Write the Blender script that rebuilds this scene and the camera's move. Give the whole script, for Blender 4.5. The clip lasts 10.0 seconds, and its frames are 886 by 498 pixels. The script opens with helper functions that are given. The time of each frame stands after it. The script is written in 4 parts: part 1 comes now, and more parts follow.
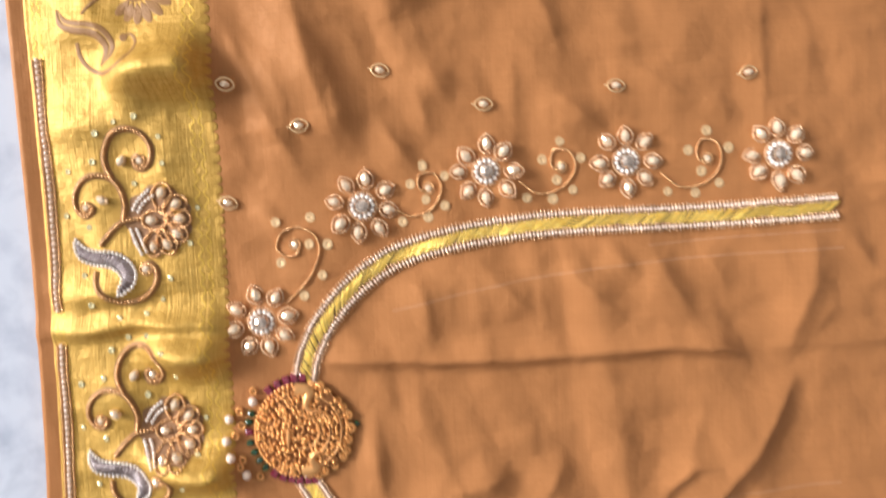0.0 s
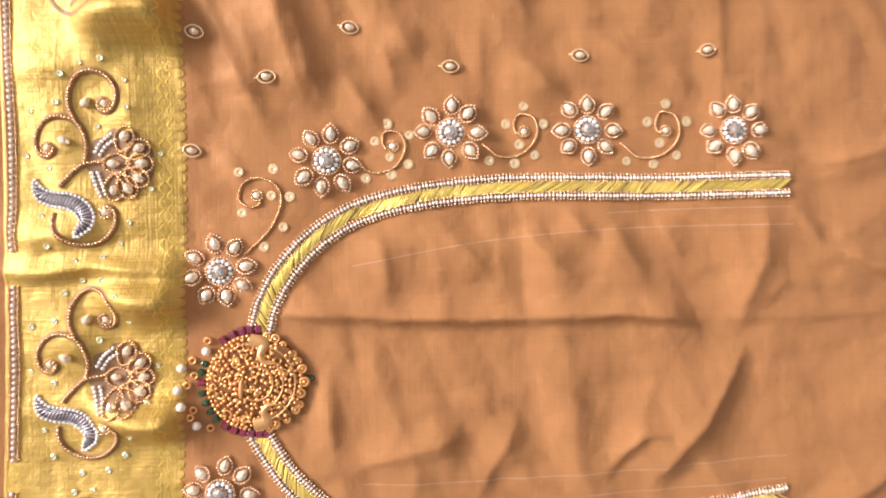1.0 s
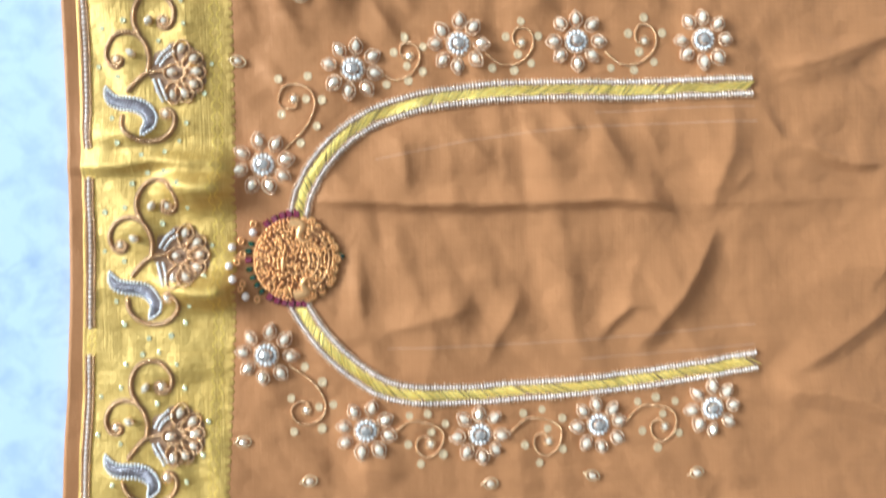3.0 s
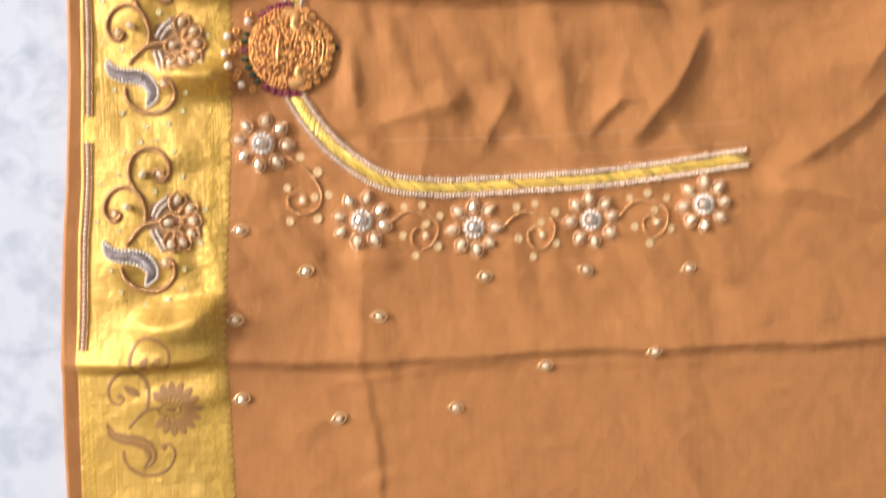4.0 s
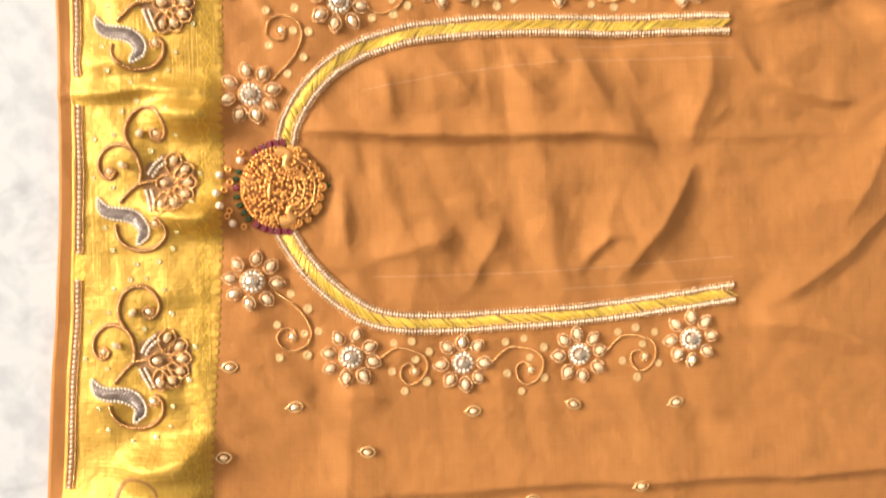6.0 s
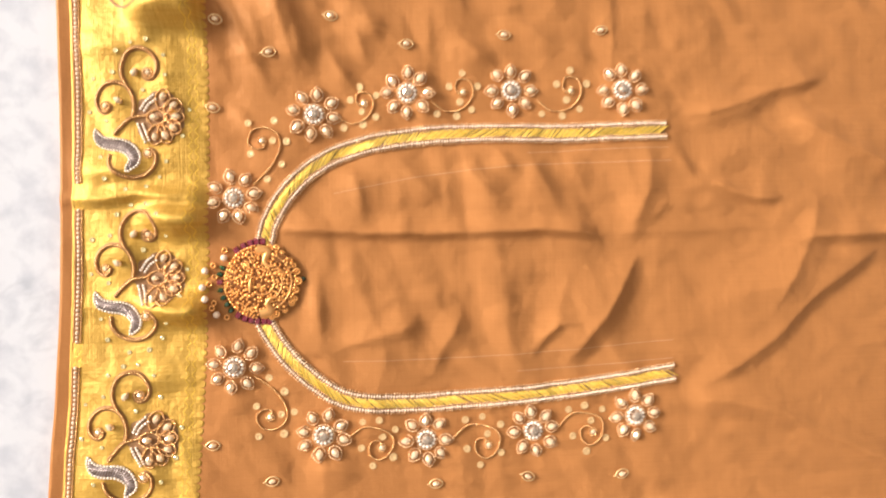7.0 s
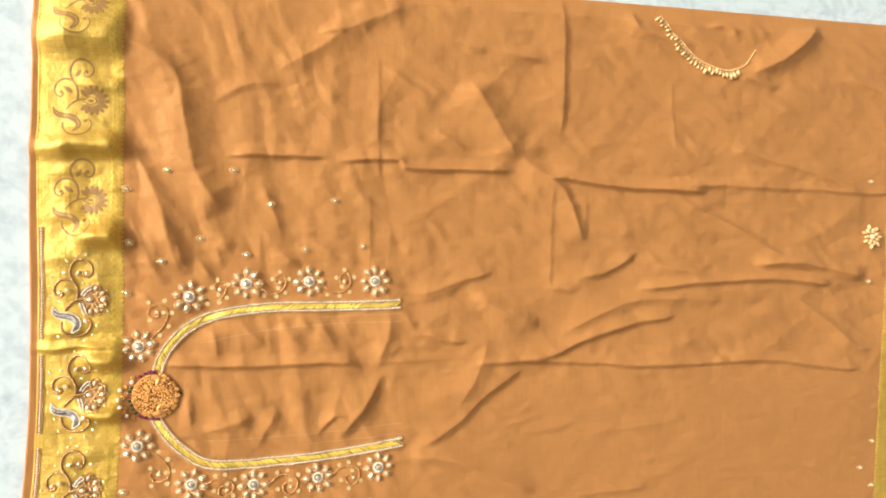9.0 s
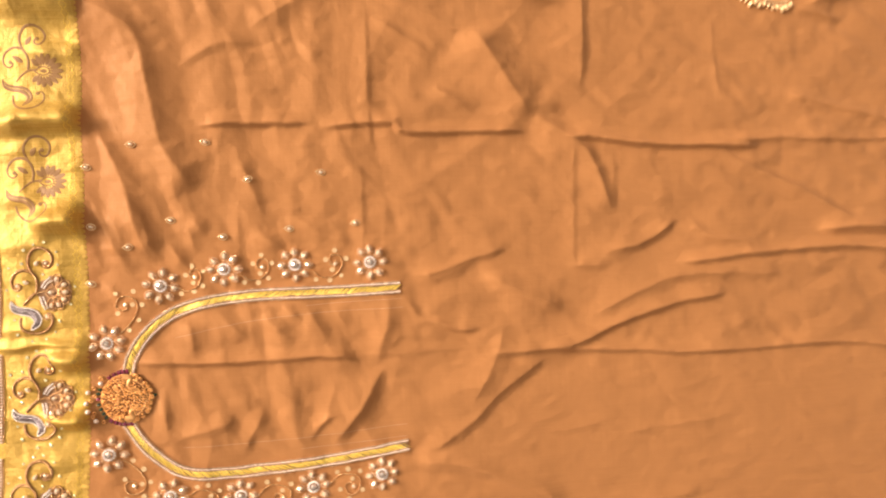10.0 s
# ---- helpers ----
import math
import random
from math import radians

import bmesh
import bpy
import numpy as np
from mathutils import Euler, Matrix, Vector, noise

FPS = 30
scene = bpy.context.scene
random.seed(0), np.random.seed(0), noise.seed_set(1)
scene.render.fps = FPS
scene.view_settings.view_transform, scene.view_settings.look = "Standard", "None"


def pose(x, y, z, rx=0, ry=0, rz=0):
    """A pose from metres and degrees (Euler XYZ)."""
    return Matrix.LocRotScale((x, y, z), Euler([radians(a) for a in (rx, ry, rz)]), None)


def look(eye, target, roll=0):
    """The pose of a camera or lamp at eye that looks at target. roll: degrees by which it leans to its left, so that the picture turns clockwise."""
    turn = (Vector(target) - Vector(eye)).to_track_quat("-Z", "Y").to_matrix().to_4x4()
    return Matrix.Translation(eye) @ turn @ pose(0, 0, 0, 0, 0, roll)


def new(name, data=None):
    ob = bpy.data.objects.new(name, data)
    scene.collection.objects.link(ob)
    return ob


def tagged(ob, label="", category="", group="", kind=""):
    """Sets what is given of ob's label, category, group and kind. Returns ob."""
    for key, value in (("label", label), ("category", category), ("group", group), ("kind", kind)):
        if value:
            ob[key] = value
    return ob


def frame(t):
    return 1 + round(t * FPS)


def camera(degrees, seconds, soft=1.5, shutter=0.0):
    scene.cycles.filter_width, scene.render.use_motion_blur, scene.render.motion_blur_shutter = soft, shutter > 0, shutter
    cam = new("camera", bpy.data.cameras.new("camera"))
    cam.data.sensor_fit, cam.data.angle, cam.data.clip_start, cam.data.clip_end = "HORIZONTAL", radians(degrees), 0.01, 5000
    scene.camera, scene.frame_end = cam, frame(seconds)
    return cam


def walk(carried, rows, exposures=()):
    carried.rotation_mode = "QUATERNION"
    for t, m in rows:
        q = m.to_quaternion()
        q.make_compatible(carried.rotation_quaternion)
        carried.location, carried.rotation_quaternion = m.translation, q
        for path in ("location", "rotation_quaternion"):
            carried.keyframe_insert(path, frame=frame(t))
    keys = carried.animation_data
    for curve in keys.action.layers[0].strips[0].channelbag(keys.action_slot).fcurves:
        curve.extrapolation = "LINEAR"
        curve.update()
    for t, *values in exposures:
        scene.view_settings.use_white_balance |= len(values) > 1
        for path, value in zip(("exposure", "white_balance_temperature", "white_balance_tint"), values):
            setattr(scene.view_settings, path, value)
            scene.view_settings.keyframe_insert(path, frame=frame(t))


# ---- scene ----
cam = camera(68.0, 10.0, 1.9, 0.5)
PATH = [  # seconds, eye, turns in degrees
    (0, (-0.0344, 0.0456, 0.2842), (-3.47, -2.97, -3.20)),
    (0.5, (-0.0252, 0.0186, 0.3019), (-3.25, -3.63, -3.00)),
    (1, (-0.0282, 0.0189, 0.2889), (-1.92, -4.81, -0.73)),
    (1.5, (-0.0300, 0.0489, 0.2380), (-3.23, -4.51, 0.05)),
    (2, (-0.0293, 0.0601, 0.2273), (-1.45, -4.07, 0.10)),
    (2.5, (-0.0383, 0.0180, 0.2897), (0.22, -4.49, -1.40)),
    (2.7, (-0.0381, -0.0024, 0.3206), (-1.81, -4.40, -1.79)),
    (3.8, (-0.0332, -0.1234, 0.3478), (-0.70, -4.54, -1.10)),
    (4, (-0.0377, -0.1442, 0.3447), (-1.26, -4.42, -2.20)),
    (4.5, (-0.0457, -0.1859, 0.3401), (-2.01, -4.56, -2.89)),
    (5, (-0.0430, -0.1568, 0.3356), (-2.90, -4.54, -2.70)),
    (5.5, (-0.0322, -0.1082, 0.3351), (-1.95, -4.41, -2.14)),
    (6, (-0.0335, -0.0748, 0.3453), (-0.96, -4.98, -1.53)),
    (6.2, (-0.0308, -0.0658, 0.3498), (-0.22, -4.88, -1.64)),
    (7.3, (-0.0075, -0.0248, 0.4095), (1.10, -5.57, -1.49)),
    (7.5, (-0.0004, -0.0182, 0.4366), (1.72, -6.37, -0.78)),
    (8, (0.0232, -0.0020, 0.5657), (3.47, -9.61, 0.14)),
    (8.5, (0.0753, 0.0406, 0.6679), (1.44, -10.75, 0.37)),
    (9, (0.0464, 0.0993, 0.6835), (-0.43, -12.78, -0.19)),
    (9.5, (0.0885, 0.0891, 0.6601), (-0.15, -11.91, 0.26)),
    (10, (0.1074, 0.0740, 0.6038), (-0.06, -8.40, -2.47)),
]
EXPOSURES = [  # seconds, stops, kelvin, tint
    (0.0, -0.06, 6100, 14), (0.5, 0.22, 5800, 16), (1.0, 0.18, 5750, 14), (1.5, 0.24, 4980, -3), (2.0, 0.14, 4760, -9), (2.5, 0.15, 4500, -5),
    (2.7, 0.15, 4500, -5), (3.8, 0.12, 6100, 12), (4.5, 0.05, 6950, 14), (5.0, 0.2, 7800, 7), (5.5, 0.35, 8400, 7), (6.2, 0.25, 7700, 13),
    (7.3, 0.25, 7300, 16), (8.0, 0.27, 7500, 17), (8.5, 0.34, 6250, 4), (9.0, 0.33, 6900, -3), (9.5, 0.38, 7900, -13), (9.8, 0.4, 8200, -2), (10.0, 0.2, 7500, 21),
]
walk(cam, [(t, pose(*eye, *turn)) for t, eye, turn in PATH], EXPOSURES)

import functools

# ---- room and light ----
WEST, EAST, SOUTH, NORTH = -11.0, 7.0, -7.0, 10.0   # walls of an unseen room, added and placed to even the light
CEILING = 7.0
world = bpy.data.worlds.new("world")
scene.world = world
world.use_nodes = True
sky = world.node_tree.nodes.new("ShaderNodeTexSky")
sky.sky_type = "NISHITA"
sky.sun_disc = False
sky.sun_elevation, sky.sun_rotation = radians(40), radians(200)
world.node_tree.links.new(sky.outputs[0], world.node_tree.nodes["Background"].inputs[0])
world.node_tree.nodes["Background"].inputs[1].default_value = 0.1


def area_lamp(name, eye, target, width, height, power, colour):
    lamp = bpy.data.lights.new(name, "AREA")
    lamp.shape, lamp.size, lamp.size_y, lamp.energy, lamp.color = "RECTANGLE", width, height, power, colour
    ob = new(name, lamp)
    ob.matrix_world = look(eye, target)
    return ob


# lamp in an added, unseen window; its side follows the folds' shading
area_lamp("window_light", (WEST + 0.02, 4.2, 5.0), (0.0, 4.2, 5.0), 7.2, 3.6, 3450.0, (1.0, 0.97, 0.92))

# ---- materials ----


def material(name, colour, rough=0.5, metal=0.0, other=None, scale=(400, 400, 400), bump=0.0, bump_scale=900.0,
             sheen=0.0, coat=0.0, island=0.0, ior=1.5, transmission=0.0, aniso=0.0, specular=0.5):
    """A principled material whose colour varies between two tones by noise, with fine relief."""
    m = bpy.data.materials.new(name)
    m.use_nodes = True
    t, n = m.node_tree, m.node_tree.nodes
    b = n["Principled BSDF"]
    b.inputs["Roughness"].default_value = rough
    b.inputs["Metallic"].default_value = metal
    b.inputs["Specular IOR Level"].default_value = specular
    b.inputs["Coat Weight"].default_value = coat
    b.inputs["Coat Roughness"].default_value = 0.08
    b.inputs["Sheen Weight"].default_value = sheen
    b.inputs["IOR"].default_value = ior
    b.inputs["Transmission Weight"].default_value = transmission
    b.inputs["Anisotropic"].default_value = aniso
    co = n.new("ShaderNodeTexCoord")
    mp = n.new("ShaderNodeMapping")
    mp.inputs["Scale"].default_value = scale
    t.links.new(co.outputs["Object"], mp.inputs["Vector"])
    no = n.new("ShaderNodeTexNoise")
    no.inputs["Scale"].default_value = 1.0
    no.inputs["Detail"].default_value = 3.0
    t.links.new(mp.outputs[0], no.inputs["Vector"])
    mix = n.new("ShaderNodeMix")
    mix.data_type = "RGBA"
    mix.inputs["A"].default_value = (*colour, 1)
    mix.inputs["B"].default_value = (*(other or [c * 0.8 for c in colour]), 1)
    t.links.new(no.outputs["Fac"], mix.inputs["Factor"])
    out = mix.outputs["Result"]
    if island:
        geo = n.new("ShaderNodeNewGeometry")
        hsv = n.new("ShaderNodeHueSaturation")
        rng = n.new("ShaderNodeMapRange")
        rng.inputs["To Min"].default_value, rng.inputs["To Max"].default_value = 1 - island, 1 + island
        t.links.new(geo.outputs["Random Per Island"], rng.inputs["Value"])
        t.links.new(rng.outputs[0], hsv.inputs["Value"])
        t.links.new(out, hsv.inputs["Color"])
        out = hsv.outputs[0]
    t.links.new(out, b.inputs["Base Color"])
    if bump:
        fine = n.new("ShaderNodeTexNoise")
        fine.inputs["Scale"].default_value = bump_scale
        bp = n.new("ShaderNodeBump")
        bp.inputs["Strength"].default_value = bump
        bp.inputs["Distance"].default_value = 0.0004
        t.links.new(co.outputs["Object"], fine.inputs["Vector"])
        t.links.new(fine.outputs["Fac"], bp.inputs["Height"])
        t.links.new(bp.outputs[0], b.inputs["Normal"])
    return m


def woven(m, base_a, base_b, warp, weft, strength, crumple=0.0):
    """Adds thread streaks along both axes, slubs and a slow change of tone to a cloth material."""
    t, n = m.node_tree, m.node_tree.nodes
    b = n["Principled BSDF"]
    co = n["Texture Coordinate"]
    fields = []
    for sc in ((warp, 14, 1), (14, weft, 1), (9, 9, 9)):
        mp = n.new("ShaderNodeMapping")
        mp.inputs["Scale"].default_value = sc
        no = n.new("ShaderNodeTexNoise")
        no.inputs["Scale"].default_value = 1.0
        no.inputs["Detail"].default_value = 4.0
        t.links.new(co.outputs["Object"], mp.inputs["Vector"])
        t.links.new(mp.outputs[0], no.inputs["Vector"])
        fields.append(no.outputs["Fac"])
    add = n.new("ShaderNodeMath")
    add.operation = "ADD"
    t.links.new(fields[0], add.inputs[0])
    t.links.new(fields[1], add.inputs[1])
    both = n.new("ShaderNodeMath")
    both.operation = "ADD"
    t.links.new(add.outputs[0], both.inputs[0])
    t.links.new(fields[2], both.inputs[1])
    ramp = n.new("ShaderNodeMapRange")
    ramp.inputs["From Min"].default_value, ramp.inputs["From Max"].default_value = 1.05, 1.95
    t.links.new(both.outputs[0], ramp.inputs["Value"])
    mix = n.new("ShaderNodeMix")
    mix.data_type = "RGBA"
    mix.inputs["A"].default_value = (*base_a, 1)
    mix.inputs["B"].default_value = (*base_b, 1)
    t.links.new(ramp.outputs[0], mix.inputs["Factor"])
    t.links.new(mix.outputs["Result"], b.inputs["Base Color"])
    bp = n.new("ShaderNodeBump")
    bp.inputs["Strength"].default_value = strength
    bp.inputs["Distance"].default_value = 0.0003
    t.links.new(add.outputs[0], bp.inputs["Height"])
    if crumple:
        rough = n.new("ShaderNodeTexNoise")
        rough.inputs["Scale"].default_value, rough.inputs["Detail"].default_value = 120.0, 7.0
        t.links.new(co.outputs["Object"], rough.inputs["Vector"])
        big = n.new("ShaderNodeBump")
        big.inputs["Strength"].default_value, big.inputs["Distance"].default_value = crumple, 0.0042
        t.links.new(rough.outputs["Fac"], big.inputs["Height"])
        t.links.new(big.outputs[0], bp.inputs["Normal"])
    t.links.new(bp.outputs[0], b.inputs["Normal"])
    return m


SILK = woven(material("copper_silk", (0.3, 0.13, 0.05), 0.5, 0.0, specular=0.35), (0.368, 0.156, 0.056), (0.432, 0.186, 0.068), 1400, 1400, 0.35, 0.2)
SILK.node_tree.nodes["Principled BSDF"].inputs["Specular Tint"].default_value = (1.0, 0.55, 0.25, 1)   # the copper sheen of the silk
ZARI = woven(material("zari_gold", (0.7, 0.5, 0.1), 0.5, 0.42), (0.46, 0.25, 0.03), (0.62, 0.39, 0.09), 1500, 1000, 0.8, 0.34)
ZARI_LINE = material("zari_line", (0.78, 0.50, 0.08), 0.45, 0.7)
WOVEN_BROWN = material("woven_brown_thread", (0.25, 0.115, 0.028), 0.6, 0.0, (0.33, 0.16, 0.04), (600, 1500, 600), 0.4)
GOLD_BEAD = material("gold_seed_bead", (0.80, 0.46, 0.24), 0.22, 0.5, (0.96, 0.66, 0.40), island=0.25)
COPPER_CORD = material("copper_bead_cord", (0.72, 0.38, 0.14), 0.22, 0.68, (0.94, 0.60, 0.30), island=0.25)
PEARL = material("pearl_bead", (0.97, 0.79, 0.63), 0.16, 0.0, (0.88, 0.66, 0.50), coat=0.6, island=0.12)
WHITE_BEAD = material("white_bead", (1.0, 0.92, 0.83), 0.15, 0.0, (0.92, 0.82, 0.72), coat=0.5, island=0.15)
STONE = material("champagne_stone", (1.0, 0.85, 0.63), 0.06, 0.5, (0.92, 0.66, 0.42), (800, 800, 800), coat=0.3)
CRYSTAL = material("clear_crystal", (1.0, 0.85, 0.70), 0.06, 0.85, (0.40, 0.31, 0.25), (700, 700, 700))
SEQUIN = material("gold_sequin", (1.0, 0.74, 0.42), 0.24, 0.5, (0.84, 0.50, 0.22), (900, 900, 900), 0.5, 1200)
SPANGLE = material("pale_spangle", (0.86, 0.78, 0.45), 0.12, 0.6, (0.75, 0.66, 0.35))
SILVER = material("silver_purl_thread", (0.34, 0.28, 0.28), 0.26, 0.5, (0.58, 0.50, 0.49), island=0.4)
YELLOW = material("yellow_zari_thread", (0.90, 0.54, 0.05), 0.33, 0.4, (1.0, 0.75, 0.22), island=0.28)
TAPE = material("backing_thread", (0.22, 0.11, 0.045), 0.7, 0.0, (0.30, 0.15, 0.06), (900, 900, 900), 0.4)
DARK_THREAD = material("dark_thread", (0.11, 0.055, 0.03), 0.7)
PENDANT = material("antique_gold", (0.86, 0.38, 0.10), 0.28, 0.7, (0.96, 0.52, 0.19), (500, 500, 500), 0.5, 800)
# darker tone of the gold, with the shade of its hollows in the colour
PENDANT_DARK = material("gold_recess_shade", (0.30, 0.11, 0.03), 0.4, 0.5)
PENDANT_PALE = material("polished_pale_gold", (0.86, 0.44, 0.16), 0.32, 0.65)
RUBY = material("ruby_stone", (0.22, 0.02, 0.04), 0.08, 0.0, (0.14, 0.012, 0.03), coat=1.0)
EMERALD = material("emerald_stone", (0.006, 0.06, 0.014), 0.08, 0.0, (0.006, 0.03, 0.008), coat=1.0)
CHALK = material("tailor_chalk", (0.54, 0.32, 0.19), 0.9, 0.0, (0.42, 0.185, 0.065), (150, 150, 150))
# greys of the unseen walls and ceiling set how dark the gold reflects
PLASTER = material("wall_plaster", (0.34, 0.33, 0.32), 0.8, 0.0, (0.30, 0.29, 0.28), (3, 3, 3), 0.2, 60)

WHITEWASH = material("ceiling_whitewash", (0.50, 0.49, 0.47), 0.85, 0.0, (0.45, 0.44, 0.42), (3, 3, 3), 0.2, 60)
MARBLE = material("white_marble", (0.80, 0.80, 0.80), 0.22)


def marble_veins(m):
    t, n = m.node_tree, m.node_tree.nodes
    b, co = n["Principled BSDF"], n["Texture Coordinate"]
    cloud = n.new("ShaderNodeTexNoise")
    cloud.inputs["Scale"].default_value, cloud.inputs["Detail"].default_value = 70.0, 10.0
    cloud.inputs["Distortion"].default_value = 0.2
    vein = n.new("ShaderNodeTexNoise")
    vein.inputs["Scale"].default_value, vein.inputs["Detail"].default_value = 3.5, 8.0
    vein.inputs["Distortion"].default_value = 1.4
    for no in (cloud, vein):
        t.links.new(co.outputs["Object"], no.inputs["Vector"])
    r1, r2 = n.new("ShaderNodeValToRGB"), n.new("ShaderNodeValToRGB")
    r1.color_ramp.elements[0].position, r1.color_ramp.elements[1].position = 0.34, 0.56
    # bluish tones: the sky's reflected blue is put into the marble's colour
    r1.color_ramp.elements[0].color, r1.color_ramp.elements[1].color = (0.45, 0.49, 0.57, 1), (0.56, 0.60, 0.67, 1)
    r2.color_ramp.elements[0].position, r2.color_ramp.elements[1].position = 0.485, 0.515
    mid = r2.color_ramp.elements.new(0.5)
    r2.color_ramp.elements[0].color = r2.color_ramp.elements[2].color = (1, 1, 1, 1)
    mid.color = (0.66, 0.68, 0.72, 1)
    t.links.new(cloud.outputs["Fac"], r1.inputs[0])
    t.links.new(vein.outputs["Fac"], r2.inputs[0])
    mix = n.new("ShaderNodeMix")
    mix.data_type, mix.blend_type = "RGBA", "MULTIPLY"
    mix.inputs["Factor"].default_value = 0.35
    t.links.new(r1.outputs[0], mix.inputs["A"])
    t.links.new(r2.outputs[0], mix.inputs["B"])
    t.links.new(mix.outputs["Result"], b.inputs["Base Color"])


marble_veins(MARBLE)

# ---- mesh helpers: all shapes below are written in millimetres ----
MM = 0.001


def mesh_of(name, verts, faces, mat, smooth=False):
    me = bpy.data.meshes.new(name)
    me.from_pydata([tuple(float(c) * MM for c in v) for v in verts], [], [tuple(int(i) for i in f) for f in faces])
    me.materials.append(mat)
    if smooth:
        me.shade_smooth()
    me.update()
    return me


def thing(name, x, y, z, label, category, group="", kind=""):
    ob = new(name)
    ob.empty_display_size = 0.005
    ob.location = (x * MM, y * MM, z * MM)
    return tagged(ob, label, category, group, kind)


def origin_of(ob):
    p = Vector((0, 0, 0))
    while ob:
        p = p + ob.location
        ob = ob.parent
    return np.array(p) / MM


def part(name, shape, mat, parent, label="", smooth=False, kind=""):
    """One mesh object under a thing or a part; shape = (verts, faces) in world millimetres."""
    verts, faces = shape
    me = mesh_of(name, np.asarray(verts, float) - origin_of(parent), faces, mat, smooth)
    ob = new(name, me)
    ob.parent = parent
    return tagged(ob, label, kind=kind)


def piece(name, me, parent, place, turn=0.0, size=1.0, label=""):
    """An object on a shared mesh, at a place in world millimetres."""
    ob = new(name, me)
    ob.parent = parent
    ob.location = Vector((np.asarray(place, float) - origin_of(parent)) * MM)
    ob.rotation_euler = (0, 0, turn)
    ob.scale = (size, size, size)
    return tagged(ob, label)


def merge(shapes):
    verts, faces, base = [], [], 0
    for v, f in shapes:
        verts.append(np.asarray(v, float))
        faces += [tuple(i + base for i in q) for q in f]
        base += len(v)
    return np.vstack(verts), faces


def box(x0, x1, y0, y1, z0, z1):
    v = [(x, y, z) for x in (x0, x1) for y in (y0, y1) for z in (z0, z1)]
    return v, [(0, 1, 3, 2), (4, 6, 7, 5), (0, 4, 5, 1), (2, 3, 7, 6), (0, 2, 6, 4), (1, 5, 7, 3)]


def ball_shape(segments=7, rings=4):
    v, f = [(0, 0, 1)], []
    for r in range(1, rings):
        a = math.pi * r / rings
        v += [(math.sin(a) * math.cos(2 * math.pi * s / segments), math.sin(a) * math.sin(2 * math.pi * s / segments), math.cos(a)) for s in range(segments)]
    v.append((0, 0, -1))
    for s in range(segments):
        f.append((0, 1 + s, 1 + (s + 1) % segments))
    for r in range(rings - 2):
        for s in range(segments):
            a, b = 1 + r * segments + s, 1 + r * segments + (s + 1) % segments
            f.append((a, a + segments, b + segments, b))
    for s in range(segments):
        a = 1 + (rings - 2) * segments
        f.append((a + s, len(v) - 1, a + (s + 1) % segments))
    return np.array(v), f


BALL = ball_shape()


def beads(points, radius, squash=(1, 1, 1), angles=None):
    """Small rounded beads, one at each point (n, 3), each turned by its angle."""
    points = np.asarray(points, float)
    tv, tf = BALL
    n, k = len(points), len(tv)
    rad = np.broadcast_to(np.asarray(radius, float), (n,))
    v = tv[None] * np.asarray(squash, float) * rad[:, None, None]
    if angles is not None:
        c, s = np.cos(angles)[:, None], np.sin(angles)[:, None]
        v = np.stack([v[..., 0] * c - v[..., 1] * s, v[..., 0] * s + v[..., 1] * c, v[..., 2]], -1)
    v = v + points[:, None]
    return v.reshape(-1, 3), [tuple(i + j * k for i in q) for j in range(n) for q in tf]


def curve_through(points, step=1.0):
    """A smooth curve through points, sampled evenly."""
    p = np.asarray(points, float)
    p = np.vstack([2 * p[0] - p[1], p, 2 * p[-1] - p[-2]])
    out = []
    for i in range(1, len(p) - 2):
        t = np.linspace(0, 1, 24, endpoint=False)[:, None]
        a, b, c, d = p[i - 1], p[i], p[i + 1], p[i + 2]
        out.append(0.5 * (2 * b + (c - a) * t + (2 * a - 5 * b + 4 * c - d) * t ** 2 + (3 * b - a - 3 * c + d) * t ** 3))
    q = np.vstack(out + [p[-2:-1]])
    s = np.concatenate([[0], np.cumsum(np.linalg.norm(np.diff(q, axis=0), axis=1))])
    even = np.linspace(0, s[-1], max(2, int(round(s[-1] / step)) + 1))
    return np.stack([np.interp(even, s, q[:, j]) for j in range(q.shape[1])], 1)


def sides(p):
    """Unit tangents and left normals along a flat curve."""
    t = np.gradient(p, axis=0)
    t /= np.maximum(np.linalg.norm(t, axis=1), 1e-9)[:, None]
    return t, np.stack([-t[:, 1], t[:, 0]], 1)


# ---- the lie of the cloth ----


@functools.lru_cache(None)
def noise_grid(seed, n):
    return np.random.RandomState(seed).rand(n, n)


def value_noise(x, y, cell, seed):
    grid = noise_grid(seed, 256)
    fx, fy = np.asarray(x) / cell + 91.3, np.asarray(y) / cell + 77.7
    ix, iy = np.floor(fx).astype(int), np.floor(fy).astype(int)
    u, v = fx - ix, fy - iy
    u, v = u * u * (3 - 2 * u), v * v * (3 - 2 * v)
    g = lambda a, b: grid[a % 256, b % 256]
    return (g(ix, iy) * (1 - u) + g(ix + 1, iy) * u) * (1 - v) + (g(ix, iy + 1) * (1 - u) + g(ix + 1, iy + 1) * u) * v - 0.5


